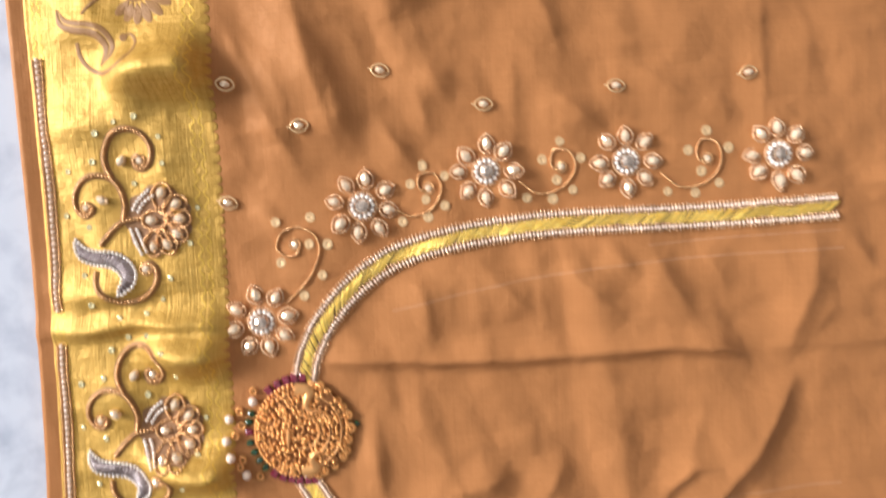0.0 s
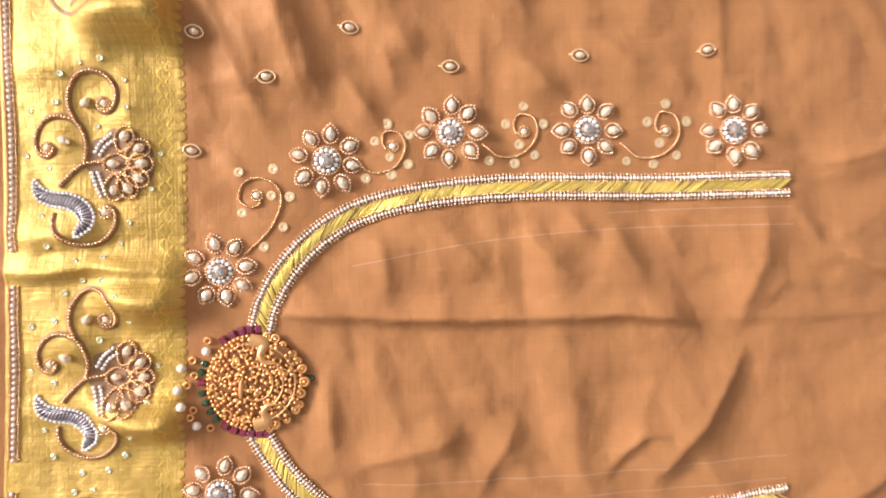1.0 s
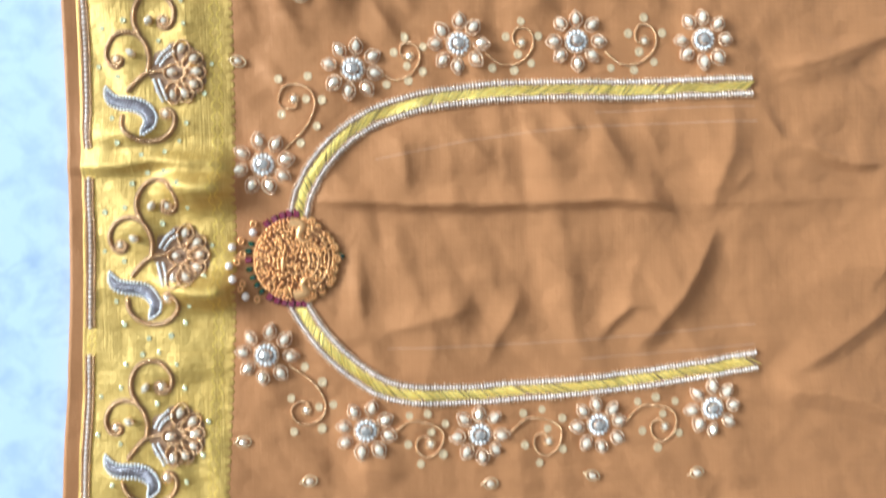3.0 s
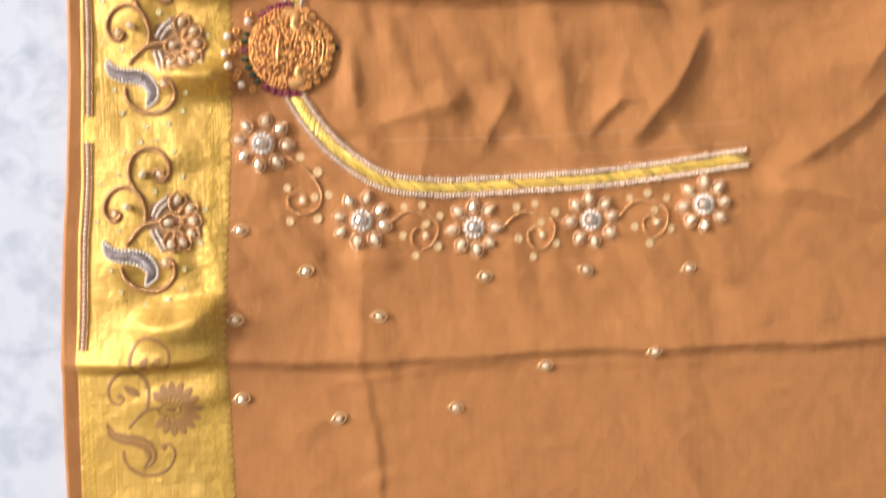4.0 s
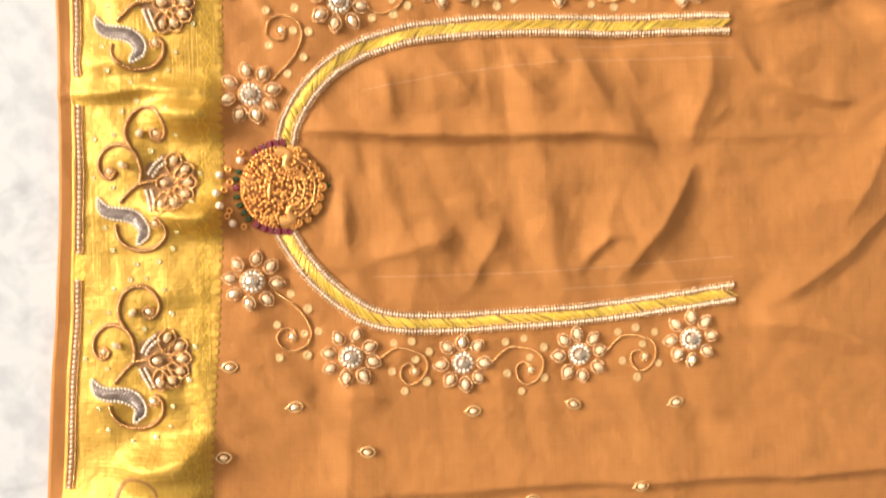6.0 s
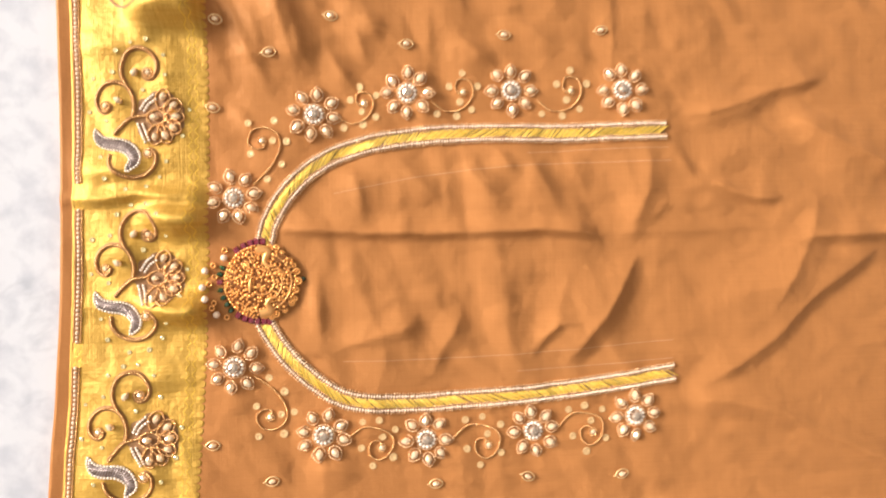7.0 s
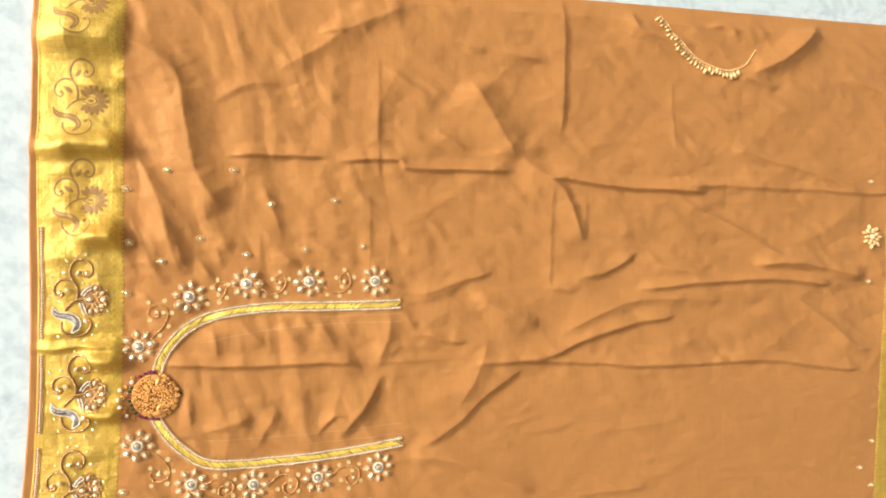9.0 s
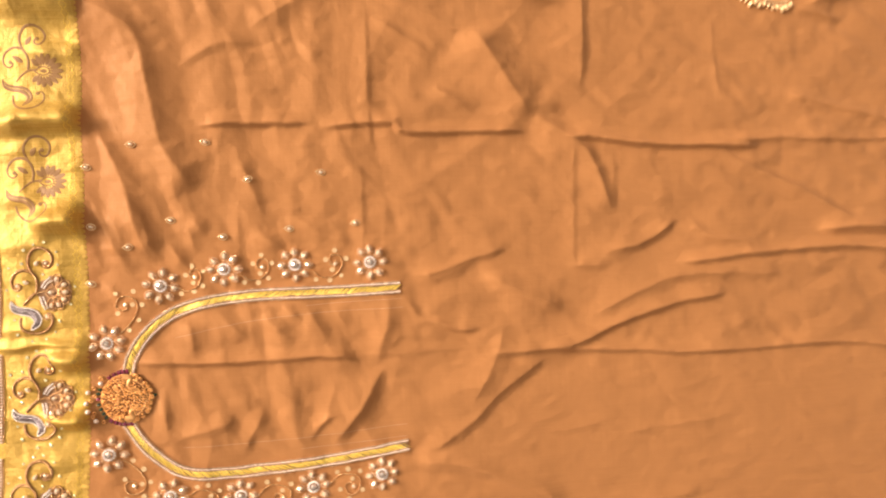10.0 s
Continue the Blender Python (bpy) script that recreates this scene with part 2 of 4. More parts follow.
def facet_noise(x, y, cell, seed, slant=0.5, narrow=0.42):
    """Crumpled noise: flat facets that meet in sharp folds."""
    grid = noise_grid(seed, 128)
    wx = x + 0.9 * cell * value_noise(x, y, 1.6 * cell, seed + 50)
    wy = y + 0.9 * cell * value_noise(x, y, 1.6 * cell, seed + 60)
    c, s = math.cos(slant), math.sin(slant)
    fx, fy = (wx * c + wy * s) / cell + 51.2, (wy * c - wx * s) / (narrow * cell) + 47.7
    ix, iy = np.floor(fx).astype(int), np.floor(fy).astype(int)
    u, v = fx - ix, fy - iy
    g = lambda a, b: grid[a % 128, b % 128]
    h00, h10, h01, h11 = g(ix, iy), g(ix + 1, iy), g(ix, iy + 1), g(ix + 1, iy + 1)
    return np.where(u + v < 1, h00 + (h10 - h00) * u + (h01 - h00) * v, h11 + (h01 - h11) * (1 - u) + (h10 - h11) * (1 - v)) - 0.5


# each fold: height, breadth of its shaded and of its lit side, then the points its ridge runs through
FOLDS_UPPER = [
    (6, 24, 30, (-108, 294), (-66, 270), (-56, 222), (-46, 169), (-24, 136)), (4, 14, 18, (-101, 186), (-90, 165), (-78, 132), (-70, 94), (-62, 72)),
    (2, 7, 10, (-109, 131), (-100, 110), (-90, 89)), (2.5, 10, 14, (13, 167), (20, 150), (34, 111)), (1.6, 6, 10, (-28, 242), (1, 259), (29, 259)),
    (3, 15, 20, (34, 276), (74, 300), (101, 319), (154, 342)), (1.5, 4, 8, (74, 315), (101, 320)), (2, 6, 10, (145, 279), (189, 253)),
    (2.3, 3, 10, (-17, 187), (13, 189), (70, 187)), (2.3, 3, 10, (99, 185), (153, 188), (165, 179), (222, 178), (274, 177)),
    (0.8, 3, 6, (1, 197), (58, 195)), (1, 3, 9, (133, 275), (133, 176), (140, 158)), (0.8, 3, 8, (124, 140), (122, 59)),
]
FOLDS_MIDDLE = [
    (1.8, 6, 22, (340, 367), (339, 293), (338, 230)), (1.0, 4, 12, (328, 162), (325, 118), (323, 56)),
    (6, 22, 28, (234, 269), (257, 234), (282, 198)), (3.6, 9, 20, (298, 188), (330, 167), (347, 145), (360, 103)),
    (1.1, 5, 8, (367, 150), (365, 106)), (3, 3.5, 12, (332, 171), (398, 164), (499, 160)), (2.5, 6, 12, (499, 144), (560, 115), (611, 88)),
    (2, 5, 10, (582, 205), (712, 171)), (1.6, 5, 8, (560, 209), (599, 193)), (1.4, 4, 8, (499, 166), (600, 165), (754, 161)),
    (2, 6, 10, (223, 313), (251, 306)), (2, 5, 9, (270, 307), (313, 299)), (0.7, 3, 6, (475, 281), (479, 219)), (2, 6, 9, (195, 219), (226, 199)),
]
FOLDS_FAR = [
    (3, 8, 14, (423, 365), (434, 342), (493, 331)), (2, 6, 9, (520, 351), (548, 355), (562, 339)), (5, 14, 18, (671, 363), (627, 323), (584, 302)),
    (2.6, 6, 9, (565, 297), (612, 286)), (3, 9, 12, (720, 300), (777, 282)), (3.2, 6, 14, (361, 61), (396, 69), (427, 88)),
    (1.8, 5, 9, (443, 91), (459, 74), (512, 64)), (3.8, 5, 9, (443, 48), (512, 54), (614, 55), (678, 49)),
    (5, 8, 14, (590, 73), (648, 75), (708, 62), (739, 54)), (2, 5, 8, (321, 49), (353, 46)),
    (2.4, 6, 10, (649, 27), (691, -2), (727, -29), (752, -35)),
]
FOLDS_RIGHT = [
    (2, 5, 12, (166, 45), (190, 49), (250, 66)), (-3.4, 12, 10, (238, 42), (270, 26), (306, 10)),
    (3.2, 5, 14, (250, -29), (317, -26), (361, -10), (417, 5), (469, 13)), (2.6, 9, 18, (346, 3), (396, 25), (448, 35), (523, 32)),
    (1.8, 4, 10, (317, -31), (448, -41), (591, -42), (709, -56)), (2.5, 7, 32, (283, -41), (240, -71), (217, -92), (181, -114)),
    (3, 9, 12, (168, -126), (213, -134), (250, -152), (297, -174)), (1, 5, 9, (297, -108), (346, -104)), (1, 5, 9, (381, -115), (469, -107)),
    (1.4, 5, 9, (361, -182), (428, -181)), (1.5, 5, 9, (159, 26), (177, 3), (200, -4)),
]
FOLDS_NECK = [
    (4, 16, 20, (-35, 19), (-30, 4), (-29, -11), (-28, -17)), (2.8, 9, 18, (-8, 23), (0, 13), (13, 2), (19, -6)),
    (3, 11, 16, (32, 27), (35, 15), (47, 2), (59, -6)), (1.8, 5, 8, (51, 27), (57, 20), (66, 12)),
    (2.2, 8, 12, (72, 27), (75, 15), (84, 0), (90, -13)), (2, 9, 10, (94, 24), (100, 12), (106, 0)),
    (2.4, 4, 9, (-73, -18), (-41, -19), (-8, -21), (34, -22), (65, -22), (93, -23), (112, -28), (115, -34)),
    (1.4, 6, 6, (28, -22), (43, -29), (55, -33)), (2.5, 12, 14, (144, 27), (143, 5), (139, -7), (133, -22), (131, -35)),
    (4, 9, 22, (136, -38), (125, -56), (115, -71), (107, -80), (99, -91), (90, -101)), (1.35, 4, 8, (69, -96), (82, -81), (90, -77), (104, -79)),
]
FOLDS_NECK_LOW = [
    (1.8, 6, 10, (-49, -91), (-34, -85), (-10, -79), (8, -72)), (1.6, 5, 10, (-55, -40), (-54, -61), (-52, -82)),
    (2, 8, 10, (29, -63), (26, -75), (17, -90), (9, -106)), (1.5, 8, 10, (33, -48), (51, -58), (64, -70)),
    (1, 4, 6, (-70, -87), (-58, -90), (-49, -90)), (1.8, 4, 9, (174, 8), (193, -1), (207, -6), (230, -6)),
    (1.2, 5, 8, (144, -19), (151, -10), (160, -7)), (3.0, 12, 30, (250, -5), (243, -30), (236, -46), (225, -62), (215, -77)),
    (0.8, 3, 6, (121, -25), (167, -26), (219, -24)), (1.5, 6, 10, (171, 39), (201, 46), (228, 55)),
]
FOLDS_YOKE = [
    (2.2, 6, 9, (-99, 101), (-93, 90), (-86, 77), (-78, 63)), (2.5, 10, 12, (-91, 114), (-87, 101), (-83, 86), (-82, 74)),
    (3, 11, 14, (-68, 115), (-64, 97), (-61, 84), (-54, 70)), (2.8, 8, 12, (-49, 88), (-40, 75), (-29, 61)),
    (1.5, 8, 10, (-28, 104), (-19, 98), (-15, 91)), (2, 9, 10, (-33, 102), (-28, 91), (-24, 75)), (1.2, 4, 9, (14, 108), (14, 80)),
    (2.2, 9, 12, (63, 104), (75, 95), (92, 84)), (2, 8, 10, (27, 96), (39, 85), (51, 76)), (1.4, 6, 8, (94, 86), (112, 79)),
    (1.5, 6, 8, (-100, 54), (-94, 45), (-87, 36)),
]
FOLDS_LOWER = [
    (3.2, 5, 22, (-205, -203), (-149, -204), (-84, -209), (-44, -209), (7, -209), (46, -209), (108, -211), (172, -211), (226, -211), (345, -209)),
    (1, 3, 5, (-74, -221), (-50, -218), (-15, -215), (6, -214), (46, -217), (123, -220)), (0.9, 2.5, 10, (-54, -216), (-50, -263), (-51, -318)),
    (0.5, 2.5, 8, (-51, -117), (-55, -204)), (1.5, 10, 12, (-58, -154), (-35, -160)), (1.5, 8, 10, (125, -168), (150, -177)),
    (1.8, 10, 14, (140, -184), (172, -194), (204, -200)), (0.8, 4, 5, (-86, -243), (-69, -238)), (1.0, 14, 20, (7, -273), (30, -296)),
    (1.0, 12, 20, (106, -256), (124, -294)),
]
BORDER_FOLDS = [  # y, height, breadth above and below, and the middle and half-width in x of folds that cross the gold border
    (296, 5.6, 22, 14, -148, 60), (253, 2.2, 9, 6, -125, 30), (193, 5.4, 12, 9, -148, 60), (170, 1.4, 12, 5, -160, 26), (107, 6.2, 12, 9, -130, 22),
    (89, 2.2, 14, 8, -166, 20), (126, 1.6, 8, 6, -160, 24), (18, 3, 8, 6, -168, 22), (2, 3, 6, 3.5, -150, 60), (-9, 5.2, 9, 8, -127, 22),
    (-30, 1, 8, 6, -165, 18), (-62, 5, 8, 7, -127, 24), (-57, 1, 7, 4, -170, 16), (-100, 1.2, 8, 5, -150, 25), (-155, 1.2, 9, 6, -165, 22),
    (-184, 5, 8, 13, -145, 23), (-203, 2.6, 8, 3, -160, 50), (-223, 1.8, 9, 6, -140, 30), (-281, 0.8, 9, 6, -150, 40),
]
MX, MY = -85.5, -47.5   # the middle of the medallion
TOP, BOTTOM, RIGHT = 375.0, -420.0, 850.0   # the cloth's edges
FLOOR = -7.0   # the marble lies this far below the cloth's mean height


def along(x, y, pts):
    """Signed distance to a line through pts (left is positive), and the share of its length at the nearest point."""
    best, sign, share = np.full(x.shape, 1e9), np.ones(x.shape), np.zeros(x.shape)
    lengths = [math.dist(a, b) for a, b in zip(pts, pts[1:])]
    total, done = sum(lengths), 0.0
    for (ax, ay), (bx, by), ln in zip(pts, pts[1:], lengths):
        tx, ty = (bx - ax) / ln, (by - ay) / ln
        px, py = x - ax, y - ay
        s = np.clip(px * tx + py * ty, 0, ln)
        d = np.hypot(px - s * tx, py - s * ty)
        near = d < best
        best = np.where(near, d, best)
        sign = np.where(near, np.sign(tx * py - ty * px), sign)
        share = np.where(near, (done + s) / total, share)
        done += ln
    return best * sign, share


LIGHT_FROM = (-0.93, 0.36)   # the side of the window, as seen from the cloth


def fold(height, shaded, lit, *points):
    """A ridge with a steep side away from the window and a slow one towards it; a negative height turns it about."""
    p = np.asarray(points, float)
    p = np.vstack([p[0] - 0.25 * (p[1] - p[0]), p, p[-1] + 0.25 * (p[-1] - p[-2])])
    run = [tuple(q) for q in curve_through(p, 10.0)]
    dx, dy = p[-1] - p[0]
    to_left = -dy * LIGHT_FROM[0] + dx * LIGHT_FROM[1] > 0
    if (height < 0) == to_left:
        run.reverse()
    rise = abs(height)
    return rise * (1.0 if rise < 1.3 else 2.1 if shaded <= 4 else 1.35), shaded, lit, run


FOLDS = [fold(*f) for f in FOLDS_UPPER + FOLDS_MIDDLE + FOLDS_FAR + FOLDS_RIGHT + FOLDS_NECK + FOLDS_NECK_LOW + FOLDS_YOKE + FOLDS_LOWER]
EDGE_Y = [-420, -284, -242, -186, -125, -63, -7, 58, 138, 170, 274, 380]
LEFT_X = [-207, -208.3, -208.6, -207, -202, -196.8, -195.5, -195, -195.8, -195, -191.5, -188]
GOLD_X0 = [-200, -201.5, -201, -199.6, -194.8, -190.5, -189.3, -188.4, -188.9, -189, -186.1, -183]
GOLD_X1 = [-125, -125.6, -125.8, -126, -121.6, -117.2, -116, -114.7, -113.6, -114.4, -112.2, -109]


def edge(table, y):
    """A border line's x at y, its bends rounded."""
    y = np.asarray(y, float)
    return sum(np.interp(y + d, EDGE_Y, table) for d in (-24, -12, 0, 12, 24)) / 5


def lie(x, y):
    """Height of the cloth above the floor, all in millimetres."""
    x, y = np.asarray(x, float), np.asarray(y, float)
    wx = x + 10 * value_noise(x, y, 40, 5) + 3 * value_noise(x, y, 13, 15)
    wy = y + 10 * value_noise(x, y, 40, 6) + 3 * value_noise(x, y, 13, 16)
    wx, wy = x + (wx - x) * 0.28, y + (wy - y) * 0.28
    calm = np.clip((y + 250) / 110, 0.2, 1) * np.clip(1 - np.clip((x - 190) / 90, 0, 1) * np.clip((-30 - y) / 60, 0, 1), 0.3, 1)
    h = 3.0 * value_noise(x, y, 95, 1) * np.clip(calm, 0.5, 1)
    far = np.clip((x - 130) / 60, 0, 1)
    near_folds = 4.2 * facet_noise(x, y, 60, 21, -1.1) + 2.6 * facet_noise(x, y, 32, 22, -1.0) + 0.5 * facet_noise(x, y, 15, 24, 0.2)
    far_folds = 3.4 * facet_noise(x, y, 90, 31, -0.7) + 2.6 * facet_noise(x, y, 60, 32, 0.6) + 1.9 * facet_noise(x, y, 30, 33, -0.2)
    h = h + calm * (near_folds * (1 - far) + far_folds * far) + 0.8 * facet_noise(x, y, 18, 35, 0.1) + 0.7 * calm * value_noise(x, y, 11, 41)
    for a, shaded, lit, pts in FOLDS:   # the lit side lies to the left of the run
        xs, ys, m = [p[0] for p in pts], [p[1] for p in pts], 1.6 * max(shaded, lit) + 9
        inside = (x > min(xs) - m) & (x < max(xs) + m) & (y > min(ys) - m) & (y < max(ys) + m)
        if not inside.any():
            continue
        d, s = along(wx[inside], wy[inside], pts)
        length = sum(math.dist(p, q) for p, q in zip(pts, pts[1:]))
        taper = np.clip(np.minimum(s, 1 - s) / min(0.45, 24 / length), 0, 1)
        taper = taper * taper * (3 - 2 * taper)
        steep = np.clip(1 + d / (1.35 * shaded * (0.6 + 0.4 * taper)), 0, 1)
        slow = np.clip(1 - d / (1.5 * lit), 0, 1)
        h[inside] += a * taper * np.where(d > 0, slow * slow * (1.4 - 0.4 * slow), steep ** 1.6)
    on_border = 1 / (1 + np.exp((x - edge(GOLD_X1, y)) / 2.6))
    for y0, a, wu, wd, xm, xw in BORDER_FOLDS:
        d = y - y0 - 7 * value_noise(x, y * 0 + y0, 24, 8)
        h = h + (2.8 if a >= 5 else 1.6) * a * on_border * np.exp(-(d / np.where(d > 0, wu, wd)) ** 2) * np.exp(-((x - xm) / xw) ** 4)
    h = FLOOR + 2.0 + (h - FLOOR - 2.0) * np.clip(0.3 + (x - edge(LEFT_X, y)) / 45, 0.3, 1)   # the hem lies lower
    h = h + 2.2 * np.clip(1 - (x - edge(LEFT_X, y)) / 8, 0, 1)   # an added lip tilts the hem away from the window, to shade it
    h = FLOOR + 1.5 + (h - FLOOR - 1.5) * np.clip((TOP - y) / 22, 0.05, 1)
    pressed = np.exp(-(np.hypot(x - MX, y - MY) / 25) ** 4)
    return np.maximum(h * (1 - pressed) - 0.5 * pressed, FLOOR + 0.7)


def up(x, y):
    return float(lie(np.array([x]), np.array([y]))[0])


def on_cloth(p, above=0.0):
    """Flat points set onto the cloth."""
    p = np.asarray(p, float)
    return np.column_stack([p[:, 0], p[:, 1], lie(p[:, 0], p[:, 1]) + above])


def sheet(xs_of, ys, n, above, thick):
    """A closed thin sheet over the cloth between two edges; xs_of(y) gives both ends."""
    rows = []
    for y in ys:
        a, b = xs_of(y)
        rows.append(np.column_stack([np.linspace(a, b, n), np.full(n, y)]))
    p = np.vstack(rows)
    top = on_cloth(p, above)
    m = len(ys)
    ring = [i for i in range(n)] + [r * n + n - 1 for r in range(1, m)] + [(m - 1) * n + i for i in range(n - 2, -1, -1)] + [r * n for r in range(m - 2, 0, -1)]
    low = top[ring].copy()
    low[:, 2] = np.maximum(low[:, 2] - thick, FLOOR)
    faces = [(r * n + i, r * n + i + 1, r * n + n + i + 1, r * n + n + i) for r in range(m - 1) for i in range(n - 1)]
    base, k = n * m, len(ring)
    faces += [(ring[i], base + i, base + (i + 1) % k, ring[(i + 1) % k]) for i in range(k)]
    return np.vstack([top, low]), faces


def ribbon(p, width, above, thick=0.25):
    """A flat thread line along p with a low rounded top; width may be an array."""
    p = np.asarray(p, float)
    w = np.broadcast_to(np.asarray(width, float), (len(p),)) / 2
    _, nrm = sides(p)
    rows = [p + nrm * (w * k)[:, None] for k in (-1, -0.5, 0.5, 1)]
    lifts = (0, thick, thick, 0)
    v = np.vstack([np.column_stack([r, lie(r[:, 0], r[:, 1]) + above + l]) for r, l in zip(rows, lifts)])
    n = len(p)
    return v, [(k * n + i, k * n + i + 1, (k + 1) * n + i + 1, (k + 1) * n + i) for k in range(3) for i in range(n - 1)]


def drop_outline(length, width, n=18, point=0.35):
    """A drop lying along +x, its point at the far end."""
    a = np.linspace(0, 2 * math.pi, n, endpoint=False)
    x = np.cos(a) * length / 2
    y = np.sin(a) * width / 2 * (1 - point * np.maximum(np.cos(a), 0) ** 1.5)
    return np.column_stack([x, y])


def gem_shape(outline, height, table=0.5, sink=0.1):
    """A cut stone: girdle, crown facets and a flat table."""
    n = len(outline)
    mid = outline.mean(0)
    v = [(*p, sink) for p in outline] + [(*p, height * 0.45) for p in outline] + [(*(mid + (p - mid) * 0.78), height * 0.8) for p in outline] + [(*(mid + (p - mid) * table), height) for p in outline]
    f = [(k * n + i, k * n + (i + 1) % n, (k + 1) * n + (i + 1) % n, (k + 1) * n + i) for k in range(3) for i in range(n)]
    return np.array(v), f + [tuple(range(3 * n, 4 * n))]


def circle(r, n):
    a = np.linspace(0, 2 * math.pi, n, endpoint=False)
    return np.column_stack([np.cos(a) * r, np.sin(a) * r])


def flat(p, z=0.0):
    p = np.asarray(p, float)
    return np.column_stack([p, np.full(len(p), z)])


def disc_shape(r, height, n=14):
    """A sequin: a shallow faceted cup with a hole's dimple."""
    c = [(r, 0.05), (r, 0.3), (r * 0.72, height), (r * 0.28, height * 0.75), (r * 0.12, height * 0.4)]
    v = [(x, y, z) for q, z in c for x, y in circle(q, n)]
    f = [(k * n + i, k * n + (i + 1) % n, (k + 1) * n + (i + 1) % n, (k + 1) * n + i) for k in range(len(c) - 1) for i in range(n)]
    return np.array(v), f + [tuple(range((len(c) - 1) * n, len(c) * n))]


def local(origin, direction, pts):
    """Points written along and across a direction, in units of its length."""
    o, d = np.asarray(origin, float), np.asarray(direction, float)
    return np.array([o + u * d + v * np.array([-d[1], d[0]]) for u, v in pts])


# ---- the unseen room, added to shape light and reflections ----
W, E, S, N, C = (v / MM for v in (WEST, EAST, SOUTH, NORTH, CEILING))


def structure(name, shape, mat, label, category):
    v, f = shape
    return tagged(new(name, mesh_of(name, v, f, mat)), label, category, kind="structure")


structure("floor", box(W, E, S, N, FLOOR - 40, FLOOR), MARBLE, "white marble floor with faint grey veins and clouds", "floor")
structure("ceiling", box(W, E, S, N, C, C + 80), WHITEWASH, "unseen plastered ceiling, added and toned for the gold's reflections", "ceiling")
structure("wall_north", box(W, E, N, N + 120, FLOOR, C), PLASTER, "unseen grey plastered wall, added to darken reflections", "wall")
structure("wall_south", box(W, E, S - 120, S, FLOOR, C), PLASTER, "unseen grey plastered wall, added to darken reflections", "wall")
structure("wall_east", box(E, E + 120, S, N, FLOOR, C), PLASTER, "unseen grey plastered wall, added to darken reflections", "wall")
structure("wall_west", merge([box(W - 120, W, S, 590, FLOOR, C), box(W - 120, W, 7810, N, FLOOR, C),
                              box(W - 120, W, 590, 7810, FLOOR, 3190), box(W - 120, W, 590, 7810, 6810, C)]),
          PLASTER, "unseen grey plastered wall with an added window opening", "wall")

# ---- the cloth ----
fabric = thing("blouse_fabric", 320, -20, FLOOR, "creased copper-brown silk blouse piece with gold border, spread on marble floor", "fabric")
ys = np.arange(BOTTOM, TOP + 0.1, 1.6)
cloth_shape = sheet(lambda y: (float(edge(LEFT_X, y)), RIGHT), ys, 640, 0.0, 9.0)
part("cloth", cloth_shape, SILK, fabric, "creased copper-brown silk", smooth=True)


def toothed_border(name, x_in, x_teeth, y0, y1, outwards, label):
    """A woven gold band over the cloth whose inner edge ends in small rounded teeth."""
    pitch, steps = 4.4, 6
    ys_b = np.arange(y0, y1, pitch / steps)
    tooth = [-0.1, 1.6, 2.1, 2.2, 2.1, 1.6]
    inner = lambda y: x_teeth(y) + outwards * tooth[int(round((y - y0) / pitch * steps)) % steps]
    lift = np.full(90, 0.35)
    lift[-4:] = (0.32, 0.25, 0.16, 0.06)
    lift = np.tile(lift if outwards > 0 else lift[::-1], len(ys_b))
    return part(name, sheet(lambda y: (x_in(y), inner(y)) if outwards > 0 else (inner(y), x_in(y)), ys_b, 90, lift, 0.5), ZARI, fabric, label, smooth=True)


border = toothed_border("zari_border", lambda y: float(edge(GOLD_X0, y)), lambda y: float(edge(GOLD_X1, y)) - 0.2, -419, 374, 1, "shiny woven gold zari border")
toothed_border("zari_border", lambda y: 838.0, lambda y: 771 + (y - 14) * 0.06, -419, 374, -1, "shiny woven gold zari border")

# fine woven wave lines along both sides of the gold band
for off, amp in ((-5.0, 1.0), (-8.5, 1.0)):
    yy = np.arange(-415, 372, 0.8)
    px = edge(GOLD_X1, yy) + off + amp * np.sin(yy * 2 * math.pi / 6.0 + off)
    part("woven_wave_line", ribbon(np.column_stack([px, yy]), 0.5, 0.42, 0.05), ZARI_LINE, border, smooth=True)
for off in (3.2, 6.0):
    yy = np.arange(-415, 372, 0.8)
    px = edge(GOLD_X0, yy) + off + 0.8 * np.sin(yy * 2 * math.pi / 4.0 + off)
    part("woven_wave_line", ribbon(np.column_stack([px, yy]), 0.4, 0.42, 0.05), ZARI_LINE, border, smooth=True)

# ---- the border's motif: scrolls, a leaf and a fan, on a local grid ----
GRID = 0.0968
SCROLL_TOP = [(395, 290), (375, 230), (380, 165), (420, 105), (480, 85), (540, 105), (578, 160), (575, 215), (545, 255), (505, 250), (497, 215), (520, 200)]
SCROLL_SIDE = [(425, 470), (435, 400), (420, 330), (380, 285), (310, 275), (250, 310), (222, 370), (235, 425), (275, 445), (305, 415), (280, 395)]
STEM = [(500, 470), (425, 480), (370, 520), (320, 575)]
LOOP = [(285, 690), (290, 745), (330, 800), (400, 830), (480, 820), (535, 770), (550, 710), (525, 670), (490, 680)]
LEAF = [(205, 545), (232, 605), (290, 630), (350, 640), (400, 665), (430, 710), (425, 750), (385, 795)]
LEAF_WIDTH = [8, 52, 62, 64, 70, 66, 52, 12]
FAN = (548, 482)


